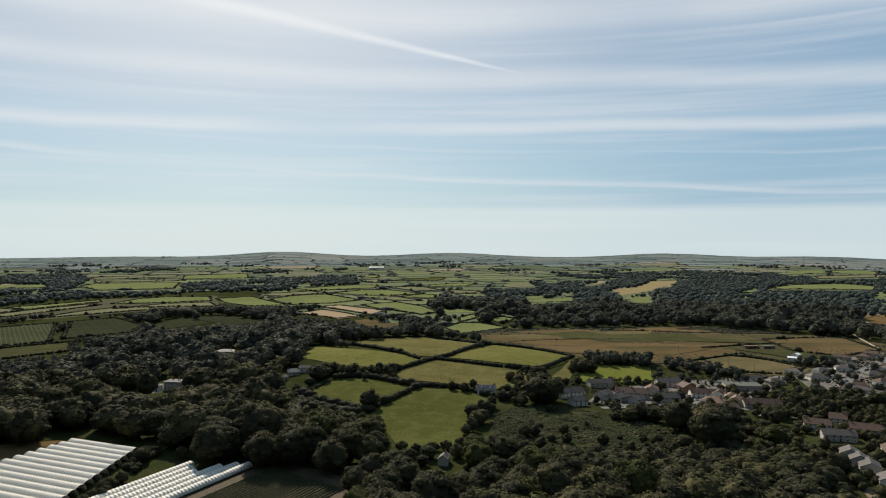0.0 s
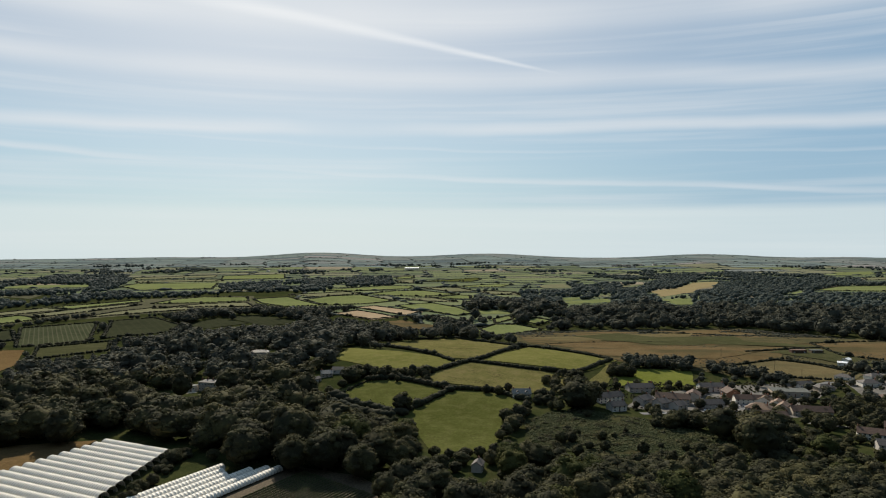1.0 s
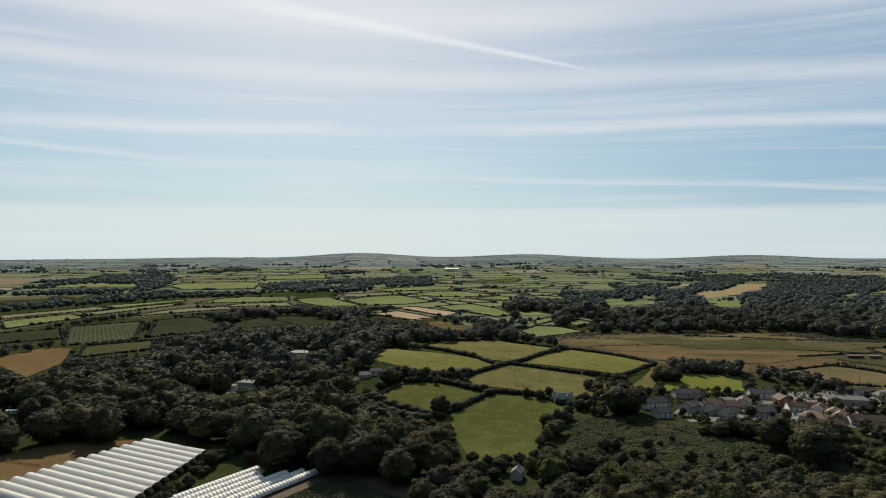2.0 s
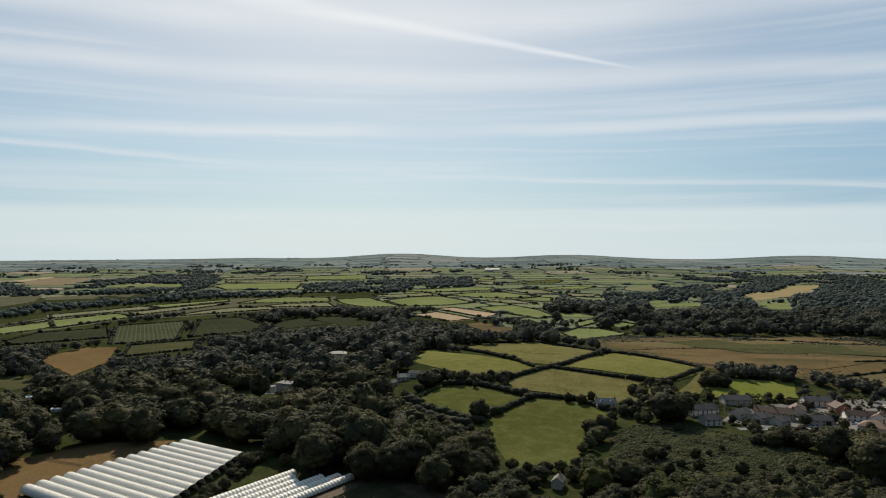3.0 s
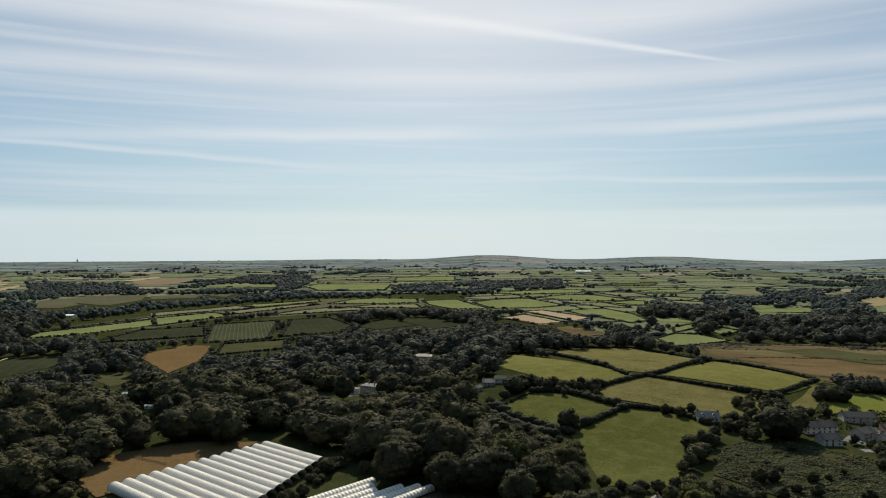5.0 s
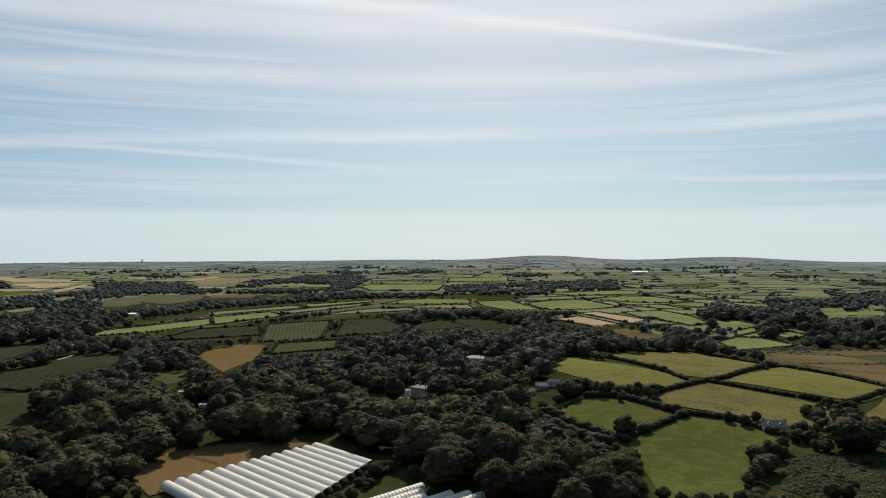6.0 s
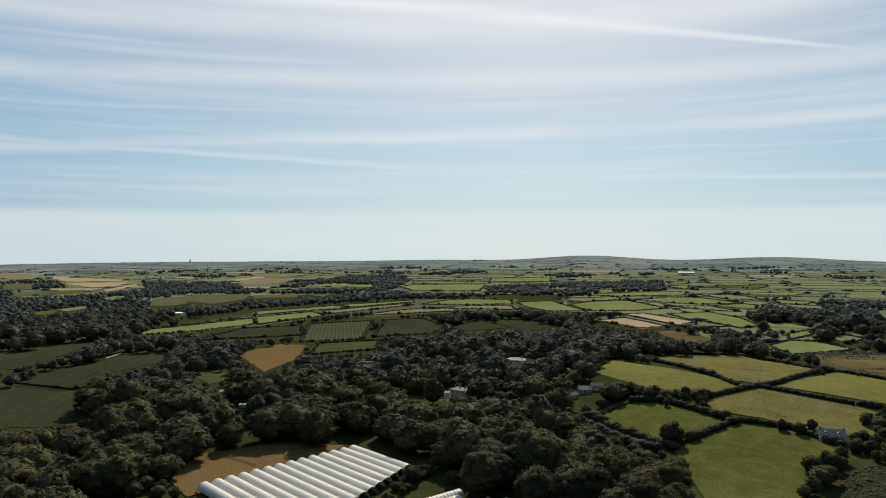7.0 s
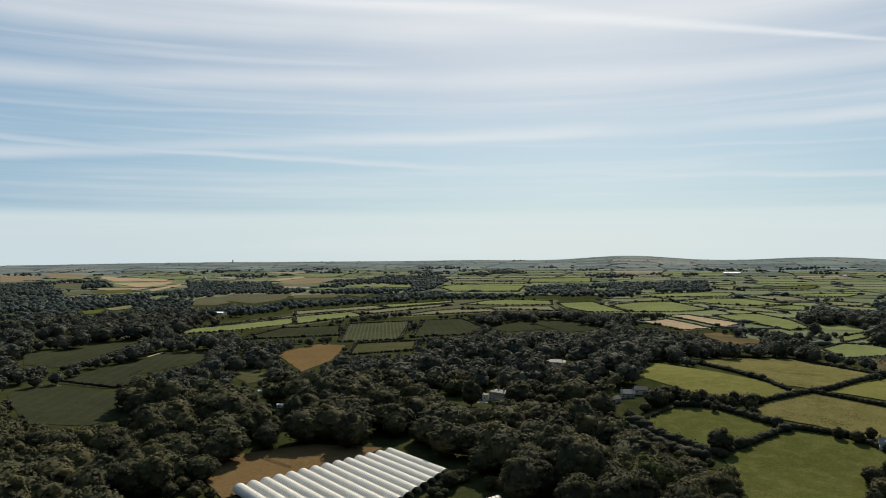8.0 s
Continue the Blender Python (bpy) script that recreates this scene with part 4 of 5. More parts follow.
    x, y = x[ok], y[ok]
    h = keep_open(x, y, rng.uniform(8, 14, x.shape), FIELDS + [MARSHLAND] + YARDS[-1:])
    x, y, h = x[h > 3], y[h > 3], h[h > 3]
    far = [crown(1, 2, 14, 0.11, rng) for _ in range(6)]
    tagged(joined("far_woods", far, x, y, h, land(x, y) - 1, rng, [LEAF_FAR_HAZED], 1.5), "far woods and copses, dark green", "woodland", kind="stuff")


def patchwork():
    m, n, shader, here = material("patchwork")
    own = n.add("ShaderNodeNewGeometry").outputs["Random Per Island"]
    # field colours, each lightened and blued somewhat in place of haze
    col = ramp(n, own, [(0.0, (0.0991, 0.1176, 0.0655)), (0.22, (0.1260, 0.1411, 0.0739)), (0.40, (0.0806, 0.0958, 0.0622)), (0.58, (0.1411, 0.1394, 0.0924)), (0.74, (0.1109, 0.1277, 0.0722)), (0.93, (0.2016, 0.1730, 0.1277))], "CONSTANT")
    col = n.mix(n.math("MULTIPLY", n.step(n.noise(here, 0.03, 4), 0.35, 0.7), 0.25), col, (0.07, 0.080, 0.05))
    n.put(shader.inputs["Base Color"], col)
    shader.inputs["Roughness"].default_value = 0.9
    shader.inputs["Specular IOR Level"].default_value = 0.0
    return m


def moorland():
    """Heath and thin grass of the hills, cut into faint intakes; their blue-grey stands in for haze."""
    m, n, shader, here = material("moorland")
    own = n.add("ShaderNodeNewGeometry").outputs["Random Per Island"]
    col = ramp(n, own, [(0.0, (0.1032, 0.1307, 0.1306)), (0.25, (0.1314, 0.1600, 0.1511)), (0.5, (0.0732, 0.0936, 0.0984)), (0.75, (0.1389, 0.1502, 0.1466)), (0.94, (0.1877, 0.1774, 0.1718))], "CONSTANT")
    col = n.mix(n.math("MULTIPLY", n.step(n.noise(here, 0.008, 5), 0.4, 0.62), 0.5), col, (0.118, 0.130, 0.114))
    n.put(shader.inputs["Base Color"], col)
    shader.inputs["Roughness"].default_value = 0.95
    shader.inputs["Specular IOR Level"].default_value = 0.0
    return m


PATCHWORK_HAZED = patchwork()
MOOR_HAZED = moorland()
far_country()


def hedge(line, high=2.4, wide=2.0, label="dense dark green field hedge", detail=None):
    """A clipped-looking but uneven field hedge along a line of corners."""
    rng = np.random.default_rng(int(abs(line[0][0] * 7 + line[0][1])) + len(line))
    far = math.hypot(*line[0])
    step = 2.2 if far < 800 else 4.0
    high, wide = (high * 1.12, wide * 1.25) if far < 800 else (high, wide)
    cs, rs = [], []
    for (x0, y0), (x1, y1) in zip(line, line[1:]):
        d = math.hypot(x1 - x0, y1 - y0)
        n = max(2, int(d / step))
        for k in range(n):
            f = (k + rng.uniform(0.1, 0.9)) / n
            r = rng.uniform(0.75, 1.25) * wide * 0.62
            big = rng.uniform() < (0.04 if far < 800 else 0.05)
            hgt = high * (rng.uniform(1.3, 1.8 if far < 800 else 2.6) if big else rng.uniform(0.8, 1.2))
            px, py = x0 + (x1 - x0) * f + rng.normal(0, 0.25), y0 + (y1 - y0) * f + rng.normal(0, 0.25)
            cs.append((px, py, float(land(px, py)) + hgt * 0.45))
            rs.append((r * (1.6 if big else 1.0) * step / 2.2, r * (1.6 if big else 1.0) * step / 2.2, hgt * 0.6))
    cs, rs = np.array(cs), np.array(rs)
    v, f = lumps(cs, rs, 1, len(cs) * (14 if far < 800 else 6), 0.45 if far < 800 else 0.8, rng)
    ob = new("hedge", mesh_from("hedge", v, f, [HEDGE], smooth=True))
    return tagged(ob, label, "hedge", "field hedges")


# hedges round the near meadows
hedge([(-101, 504), (-85, 545)], 1.6, 1.6)
hedge([(-46, 466), (-18, 523), (12, 522)], 3.2, 4.0)
hedge([(-85, 545), (-62, 551), (-31, 529), (-18, 523)], 4.0, 4.0, "tall overgrown hedge with small trees")
hedge([(-36, 570), (-7, 611), (7, 632), (46, 746)], 3.2, 3.8)
hedge([(-112, 755), (-20, 609)], 2.8, 3.4)
hedge([(-145, 770), (-84, 815), (-26, 838), (46, 748), (72, 741), (126, 676)], 2.6, 3.4)
hedge([(-7, 611), (42, 596), (77, 592)], 2.8, 3.5)
hedge([(77, 590), (93, 613), (127, 674)], 2.8, 3.4)
hedge([(12, 522), (37, 497)], 3.0, 3.8)
hedge([(-90, 565), (-60, 566), (-36, 570)], 4.5, 4.5, "tall overgrown hedge with small trees")
hedge([(-106, 500), (-82, 480), (-60, 463), (-46, 456)], 4.2, 5.0, "tall overgrown hedge with small trees")
hedge([(-114, 490), (-90, 471), (-68, 454), (-54, 447)], 5.0, 6.0, "tall overgrown hedge with small trees")
hedge([(-573, 428), (-549, 429), (-495, 431), (-489, 442)], 1.8, 2.4)
hedge([(-609, 463), (-610, 486), (-642, 540), (-674, 599), (-683, 615)], 4.0, 4.5, "tall overgrown hedge with small trees")
hedge([(74, 781), (116, 803), (184, 817), (241, 805)], 0.9, 1.6, "low line of bushes across the marsh")
hedge([(209, 926), (271, 905), (321, 880)], 1.8, 3.5, "low line of bushes across the marsh")
hedge([(277, 742), (334, 762), (372, 775)], 2.0, 3.0, "low line of bushes across the marsh")
hedge([(284, 700), (303, 690), (334, 655), (345, 650)], 2.4, 3.6, "dark hedge below the barns")
for line in HEDGES:
    far = math.hypot(*line[0]) > 800
    hedge(line, 2.2 if far else 2.2, 2.4 if far else 2.2)


# ---------------------------------------------------------------- polytunnels
ROPE = surface("weathered_rope_band", (0.20, 0.20, 0.185), (0.28, 0.28, 0.26), 2.0, 0.9)


def tunnel_cover(long, wide, high, hoops, sag):
    """Film stretched over hoops: roped down along each hoop, sagging or bellying between them."""
    at = (0.0, 0.13, 0.36, 0.56, 0.78)
    m, vs, rope = 14, [], []
    rows = [(k + f) * long / hoops for k in range(hoops) for f in at] + [long]
    for i, y in enumerate(rows):
        f = at[i % 5]
        drop = sag * math.sin(math.pi * (f - 0.13) / 0.87) if f > 0.13 else -0.05
        for k in range(m + 1):
            t = math.pi * k / m
            vs.append((-math.cos(t) * (wide / 2 - drop * 0.5), y, 0.9 + (high - 0.9) * math.sin(t) ** 0.9 - drop))
    fs = [(i * (m + 1) + k, i * (m + 1) + k + 1, (i + 1) * (m + 1) + k + 1, (i + 1) * (m + 1) + k) for i in range(len(rows) - 1) for k in range(m)]
    index = [1 if i % 5 == 0 else 0 for i in range(len(rows) - 1) for k in range(m)]
    return mesh_from("cover", vs, fs, [FILM, ROPE], index, smooth=False)


def hoop(bm, y, wide, high):
    pts = [(-wide / 2, y, -0.3), (-wide / 2, y, 0.9)] + [(-math.cos(math.pi * k / 10) * wide / 2, y, 0.9 + (high - 0.9) * math.sin(math.pi * k / 10) ** 0.9) for k in range(1, 10)] + [(wide / 2, y, 0.9), (wide / 2, y, -0.3)]
    for p, q in zip(pts, pts[1:]):
        p, q = Vector(p), Vector(q)
        m = Matrix.Translation((p + q) / 2) @ (q - p).to_track_quat("Z", "Y").to_matrix().to_4x4()
        bmesh.ops.create_cone(bm, cap_ends=True, segments=5, radius1=0.06, radius2=0.06, depth=(q - p).length, matrix=m)


def polytunnel(long, wide, high, hoops, sag, label, group):
    root = tagged(new("polytunnel"), label, "polytunnel", group)
    ob = new("cover", tunnel_cover(long, wide, high, hoops, sag))
    ob.parent = root
    first = None
    for k in range(0, hoops + 1, max(1, hoops // 4)):
        if first is None:
            bm = bmesh.new()
            hoop(bm, 0, wide * 0.99, high * 0.985)
            first = part("hoop", bm, STEEL, root, "galvanised steel hoop")
        else:
            o = new("hoop", first.data)
            o.parent = root
            o.location = (0, long * k / hoops, 0)
    return root


def tunnel_block(x, y, axis, across, count, spacing, long, wide, high, hoops, sag, label, group, shifts=()):
    ax, ac = Vector(axis).normalized(), Vector(across).normalized()
    turn = math.degrees(math.atan2(-ax.x, ax.y))
    first = None
    for k in range(count):
        p = Vector((x, y)) + ac * spacing * k + ax * (shifts[k] if shifts else 0)
        far = p + ax * long
        z0, z1 = float(land(*p)), float(land(*far))
        m = pose(p.x, p.y, z0 + 0.2, math.degrees(math.atan2(z1 - z0, long)), 0, turn)
        if first is None:
            first = polytunnel(long, wide, high, hoops, sag, label, group)
            first.matrix_basis = m
        else:
            copy_thing(first, m)


for k in range(14):
    x, y = -205 - 0.369 * 6.45 * k, 382 - 0.929 * 6.45 * k
    long = (-162 - x) / 0.929
    tunnel_block(x, y, (0.929, -0.369), (0, 1), 1, 0, long, 6.3, 3.9, round(long / 1.62), 0.2, "long white polythene crop tunnel over steel hoops", "long block of polytunnels")
tunnel_block(-126, 347, (-0.445, -0.895), (0.895, -0.445), 6, 5.35, 80, 5.0, 2.9, 40, 0.16, "white polythene tunnel with film sagging between hoops", "short block of polytunnels", (0, 5, 8, -3, -9, -12))


# ---------------------------------------------------------------- houses
def box(bm, x0, x1, y0, y1, z0, z1):
    v = [bm.verts.new(p) for p in ((x0, y0, z0), (x1, y0, z0), (x1, y1, z0), (x0, y1, z0), (x0, y0, z1), (x1, y0, z1), (x1, y1, z1), (x0, y1, z1))]
    for f in ((3, 2, 1, 0), (4, 5, 6, 7), (0, 1, 5, 4), (1, 2, 6, 5), (2, 3, 7, 6), (3, 0, 4, 7)):
        bm.faces.new([v[k] for k in f])


def prism(bm, x0, x1, y0, y1, z0, z1, inset=0.0):
    """Ridge along x; inset draws the ridge in for a hipped roof."""
    ym = (y0 + y1) / 2
    v = [bm.verts.new(p) for p in ((x0, y0, z0), (x1, y0, z0), (x1, y1, z0), (x0, y1, z0), (x0 + inset, ym, z1), (x1 - inset, ym, z1))]
    for f in ((3, 2, 1, 0), (0, 1, 5, 4), (2, 3, 4, 5), (1, 2, 5), (3, 0, 4)):
        bm.faces.new([v[k] for k in f])


def roof_shell(bm, w, d, z0, z1, over, thick):
    """Two roof slopes with eaves, thick as tiles and battens."""
    k = (z1 - z0) / (d / 2)
    for s in (-1, 1):
        a = [(-w / 2 - over, s * (d / 2 + over), z0 - k * over), (w / 2 + over, s * (d / 2 + over), z0 - k * over), (w / 2 + over, 0, z1), (-w / 2 - over, 0, z1)]
        lo = [bm.verts.new((p[0], p[1], p[2] + 0.02)) for p in a]
        hi = [bm.verts.new((p[0], p[1], p[2] + thick)) for p in a]
        if s > 0:
            lo.reverse(), hi.reverse()
        bm.faces.new(hi), bm.faces.new(lo[::-1])
        for i in range(4):
            bm.faces.new((lo[i], lo[(i + 1) % 4], hi[(i + 1) % 4], hi[i]))


def house(x, y, turn, w, d, eaves, rise, wall, roof, label, chimneys=1, bays=3, floors=2, name="house", hip=False, group="houses of the village"):
    """A gabled or hipped house with windows, door and chimneys; front towards -y before turning."""
    root = tagged(new(name), label, name.replace("_", " "), group)
    if floors == 2 and name == "house":
        eaves, rise, d = eaves * 0.80, rise * 1.0, d * 1.16
    rise *= 0.84
    HOUSES.append((x, y, w))
    z = float(land(x, y))
    root.matrix_basis = pose(x, y, z, 0, 0, turn)
    bm = bmesh.new()
    box(bm, -w / 2, w / 2, -d / 2, d / 2, -1.5, eaves)
    if not hip and rise > 0.2:
        prism(bm, -w / 2, w / 2, -d / 2 , d / 2, eaves + 0.001, eaves + rise - 0.02)
    part("wall", bm, wall, root)
    bm = bmesh.new()
    if rise <= 0.2:
        box(bm, -w / 2 - 0.2, w / 2 + 0.2, -d / 2 - 0.2, d / 2 + 0.2, eaves + 0.01, eaves + 0.25)
    elif hip:
        prism(bm, -w / 2 - 0.4, w / 2 + 0.4, -d / 2 - 0.4, d / 2 + 0.4, eaves + 0.01, eaves + rise, d / 2)
    else:
        roof_shell(bm, w, d, eaves, eaves + rise, 0.35, 0.22)
    top = part("roof", bm, roof, root)
    for k in range(chimneys):
        bm = bmesh.new()
        cx = (-w / 2 + 0.6 + (w - 1.2) * (k / max(1, chimneys - 1))) if chimneys > 1 else w * 0.32
        box(bm, cx - 0.45, cx + 0.45, -0.35, 0.35, eaves + rise * 0.5, eaves + rise + 1.1)
        box(bm, cx - 0.25, cx + 0.25, -0.15, 0.15, eaves + rise + 1.1, eaves + rise + 1.5)
        part("chimney", bm, BRICK, root)
    shared = None
    for side in (-1, 1):
        for f in range(floors):
            zc = (eaves / floors) * (f + 0.55)
            for b in range(bays):
                cx = -w / 2 + w * (b + 0.5) / bays
                if f == 0 and b == bays // 2:
                    bm = bmesh.new()
                    box(bm, cx - 0.5, cx + 0.5, side * d / 2 - 0.04, side * d / 2 + 0.04, 0, 2.1)
                    part("door", bm, DOOR, root)
                    continue
                if shared is None:
                    bm = bmesh.new()
                    box(bm, -0.62, 0.62, -0.05, 0.05, -0.62, 0.62)
                    box(bm, -0.75, 0.75, -0.12, 0.12, -0.74, -0.62)
                    shared = part("window", bm, TRIM, root)
                    bm = bmesh.new()
                    for lo, hi in ((-0.55, -0.04), (0.04, 0.55)):
                        box(bm, lo, hi, -0.065, 0.065, -0.55, 0.55)
                    pane = part("pane", bm, GLASS, shared, "dark glass pane")
                    shared.location = (cx, side * d / 2, zc)
                else:
                    o = new("window", shared.data)
                    o.parent, o.location = root, (cx, side * d / 2, zc)
                    q = new("pane", pane.data)
                    q.parent = o
                    tagged(q, "dark glass pane")
    return root


HOUSES = []
SLATED, TILED, TANNED = "with a grey slate roof", "with a brown tiled roof", "with a tan tiled roof"
house(94, 511, 25, 21, 8, 5.0, 3.2, RENDER, SLATE, "long white rendered terrace " + SLATED, 3, 6)
house(95, 486, 20, 11, 7.5, 4.6, 3.0, RENDER, SLATE, "small white rendered house " + SLATED, 2, 3)
house(119, 511, 40, 12, 8, 4.8, 3.0, GREY_RENDER, SLATE, "grey rendered house " + SLATED, 1, 3)
house(130, 505, 35, 9, 8, 4.6, 2.8, GREY_RENDER, SLATE, "grey rendered house " + SLATED, 1, 2)
house(140, 499, 35, 9, 8, 4.6, 2.8, GREY_RENDER, SLATE, "grey rendered house " + SLATED, 1, 2)
house(143, 523, -15, 24, 9, 5.0, 3.4, BUFF, BROWN_TILE, "long buff terrace " + TILED, 3, 7)
house(163, 540, 70, 13, 9, 5.0, 3.6, GREY_RENDER, BROWN_TILE, "grey gabled house " + TILED, 1, 3)
house(126, 553, 10, 20, 8, 4.8, 3.0, GREY_RENDER, SLATE, "grey rendered terrace " + SLATED, 2, 5)
house(188, 577, 5, 20, 8, 5.0, 3.0, RENDER, SLATE, "white rendered terrace " + SLATED, 3, 5)
house(166, 511, 8, 17, 8, 4.8, 3.0, GREY_RENDER, SLATE, "grey rendered terrace " + SLATED, 2, 4)
house(197, 559, 95, 12, 9, 5.2, 3.6, BRICK, BROWN_TILE, "red brick gabled house " + TILED, 1, 3)
house(205, 538, -3, 25, 8, 5.0, 3.0, RENDER, BROWN_TILE, "white rendered terrace " + TILED, 3, 7)
house(198, 505, -35, 16, 11, 4.6, 4.0, BUFF, TAN_TILE, "buff house " + TANNED, 1, 3, hip=True)
house(213, 534, 60, 11, 8, 5.2, 3.2, RENDER, TAN_TILE, "pale gabled house " + TANNED, 1, 3)
house(217, 521, 60, 11, 8, 5.2, 3.2, RENDER, TAN_TILE, "pale gabled house " + TANNED, 1, 3)
house(216, 509, 60, 12, 8, 5.2, 3.2, BUFF, TAN_TILE, "buff gabled house " + TANNED, 1, 3)
house(230, 499, -5, 26, 9, 4.6, 3.4, BUFF, BROWN_TILE, "long buff terrace " + TILED, 2, 6)
house(194, 476, -8, 20, 9, 4.6, 3.4, RENDER, BROWN_TILE, "white gabled terrace " + TILED, 2, 5)
house(248, 573, -8, 28, 16, 3.6, 0.1, BUFF, FELT, "low hall with a flat grey-green felt roof", 0, 6, 1, "hall")
house(281, 586, 10, 14, 9, 3.0, 2.6, BUFF, SLATE, "bungalow " + SLATED, 1, 3, 1, "bungalow", True)
house(270, 597, 12, 14, 8, 3.0, 2.4, RENDER, SLATE, "white bungalow " + SLATED, 1, 3, 1, "bungalow")
house(322, 596, 0, 15, 10, 3.0, 3.0, RENDER, SLATE, "white bungalow " + SLATED, 1, 3, 1, "bungalow", True)
house(361, 624, -20, 13, 10, 3.0, 2.8, RENDER, SLATE, "white bungalow " + SLATED, 1, 3, 1, "bungalow", True)
house(371, 597, 5, 14, 10, 3.0, 3.0, BUFF, SLATE, "buff bungalow " + SLATED, 1, 3, 1, "bungalow", True)
house(309, 545, -5, 14, 9, 3.0, 2.8, BUFF, BROWN_TILE, "buff bungalow " + TILED, 1, 3, 1, "bungalow", True)
house(362, 567, 10, 15, 9, 3.2, 3.0, RENDER, BROWN_TILE, "white bungalow " + TILED, 1, 3, 1, "bungalow", True)
house(338, 618, 15, 13, 9, 3.0, 2.6, RENDER, SLATE, "white bungalow " + SLATED, 1, 3, 1, "bungalow", True)
house(336, 560, -15, 14, 9, 3.0, 2.6, GREY_RENDER, BROWN_TILE, "grey bungalow " + TILED, 1, 3, 1, "bungalow", True)
house(400, 620, 20, 14, 9, 3.0, 2.6, RENDER, SLATE, "white bungalow " + SLATED, 1, 3, 1, "bungalow", True)
house(352, 689, 40, 8, 6, 2.8, 1.6, RENDER, TRIM, "white shed with a pale metal roof", 0, 2, 1, "shed")
house(340, 673, -30, 8, 6, 2.8, 1.2, RENDER, TRIM, "small white metal-roofed shed", 0, 2, 1, "shed")
house(329, 739, 3, 15, 7, 3.4, 0.1, RUST, RUST, "long low rust-red barn on the marsh", 0, 3, 1, "barn")
house(347, 739, 3, 12, 7, 3.2, 0.1, WOOD, FELT, "long low dark barn on the marsh", 0, 3, 1, "barn")
house(232, 428, -25, 15, 8, 5.0, 3.0, RENDER, BROWN_TILE, "white terrace " + TILED, 2, 6)
house(254, 444, -30, 10, 8, 5.0, 3.2, BUFF, BROWN_TILE, "buff gabled house " + TILED, 1, 3)
house(254, 415, -28, 17, 9, 4.8, 3.2, BUFF, BROWN_TILE, "long buff terrace " + TILED, 2, 6)
house(230, 402, -12, 18, 8, 4.6, 2.8, GREY_RENDER, SLATE, "grey terrace " + SLATED, 1, 5)
house(213, 361, 65, 9, 8, 6.0, 2.8, GREY_RENDER, SLATE, "tall grey stepped terrace house " + SLATED, 0, 2)
house(212, 351, 65, 9, 8, 5.6, 2.8, GREY_RENDER, SLATE, "tall grey stepped terrace house " + SLATED, 0, 2)
house(211, 341, 65, 11, 8, 5.2, 2.8, GREY_RENDER, SLATE, "tall grey stepped terrace house " + SLATED, 0, 2)
house(208, 321, 65, 10, 8, 5.2, 2.8, RENDER, SLATE, "white terrace house " + SLATED, 0, 2)
rng_town = random.Random(9)
STREETS = ((300, 538), (318, 557), (347, 590), (381, 625), (425, 663), (470, 720))
for gx in range(296, 470, 19):
    for gy in range(505, 735, 19):
        x, y = gx + rng_town.uniform(-4, 4), gy + rng_town.uniform(-4, 4)
        if not inside(np.array([x]), np.array([y]), [(300, 535), (312, 620), (360, 655), (420, 700), (480, 722), (450, 620), (418, 505), (330, 510)])[0]:
            continue
        if min(math.hypot(x - q[0], y - q[1]) for q in HOUSES) < 16 or edge_distance(np.array([x]), np.array([y]), list(STREETS), False)[0] < 11:
            continue
        wall, roof, words = rng_town.choice(((RENDER, SLATE, "white bungalow " + SLATED), (BUFF, BROWN_TILE, "buff bungalow " + TILED), (GREY_RENDER, SLATE, "grey bungalow " + SLATED)))
        house(x, y, rng_town.choice((45, -45, 40, 135)) + rng_town.uniform(-6, 6), rng_town.uniform(10, 14), 8.5, 2.8, 2.5, wall, roof, words, 1, 3, 1, "bungalow", rng_town.random() < 0.5)
for x, y, a in ((305, 448, -28), (282, 404, -28), (276, 385, -30), (240, 368, 65), (236, 330, 65)):
    house(x, y, a, rng_town.uniform(13, 20), 8, 4.8, 3.0, rng_town.choice((BUFF, RENDER, GREY_RENDER)), BROWN_TILE, "pale terrace house " + TILED, 1, 4)
LONE = "lone houses in the valley"
house(-207, 538, -10, 15, 10, 7.0, 1.6, GREY_RENDER, LEAD, "large grey country house with chimneys and low slate roof", 4, 6, 2, "country_house", True, LONE)
house(-219.5, 535, -10, 6.5, 6, 4.5, 0.1, RENDER, FELT, "white flat-roofed garden annexe", 0, 3, 1, "annexe", group=LONE)
house(1, 353, 78, 7.5, 5.0, 3.5, 2.2, GREY_RENDER, SLATE, "small grey gabled cottage at the wood's edge", 1, 2, 2, "cottage", group=LONE)
dormered = house(32, 508, 4, 13, 7, 3.6, 3.4, RENDER, PALE_SLATE, "white dormer cottage with a slate roof", 2, 4, 1, "cottage", group=LONE)
for cx in (-3.2, 3.2):
    bm = bmesh.new()
    box(bm, cx - 0.85, cx + 0.85, -3.7, -0.8, 3.4, 5.0)
    v = [bm.verts.new(p) for p in ((cx - 1.0, -3.85, 4.95), (cx + 1.0, -3.85, 4.95), (cx, -3.85, 5.9), (cx - 1.0, -0.6, 4.95), (cx + 1.0, -0.6, 4.95), (cx, -0.6, 5.9))]
    for f in ((0, 1, 2), (5, 4, 3), (0, 2, 5, 3), (1, 4, 5, 2)):
        bm.faces.new([v[k] for k in f])
    gable = part("dormer", bm, SLATE, dormered, "slate-hung dormer with a small gable")
    bm = bmesh.new()
    box(bm, cx - 0.7, cx + 0.7, -3.78, -3.69, 3.7, 4.9)
    part("dormer_window", bm, TRIM, gable, "white-framed dormer window")
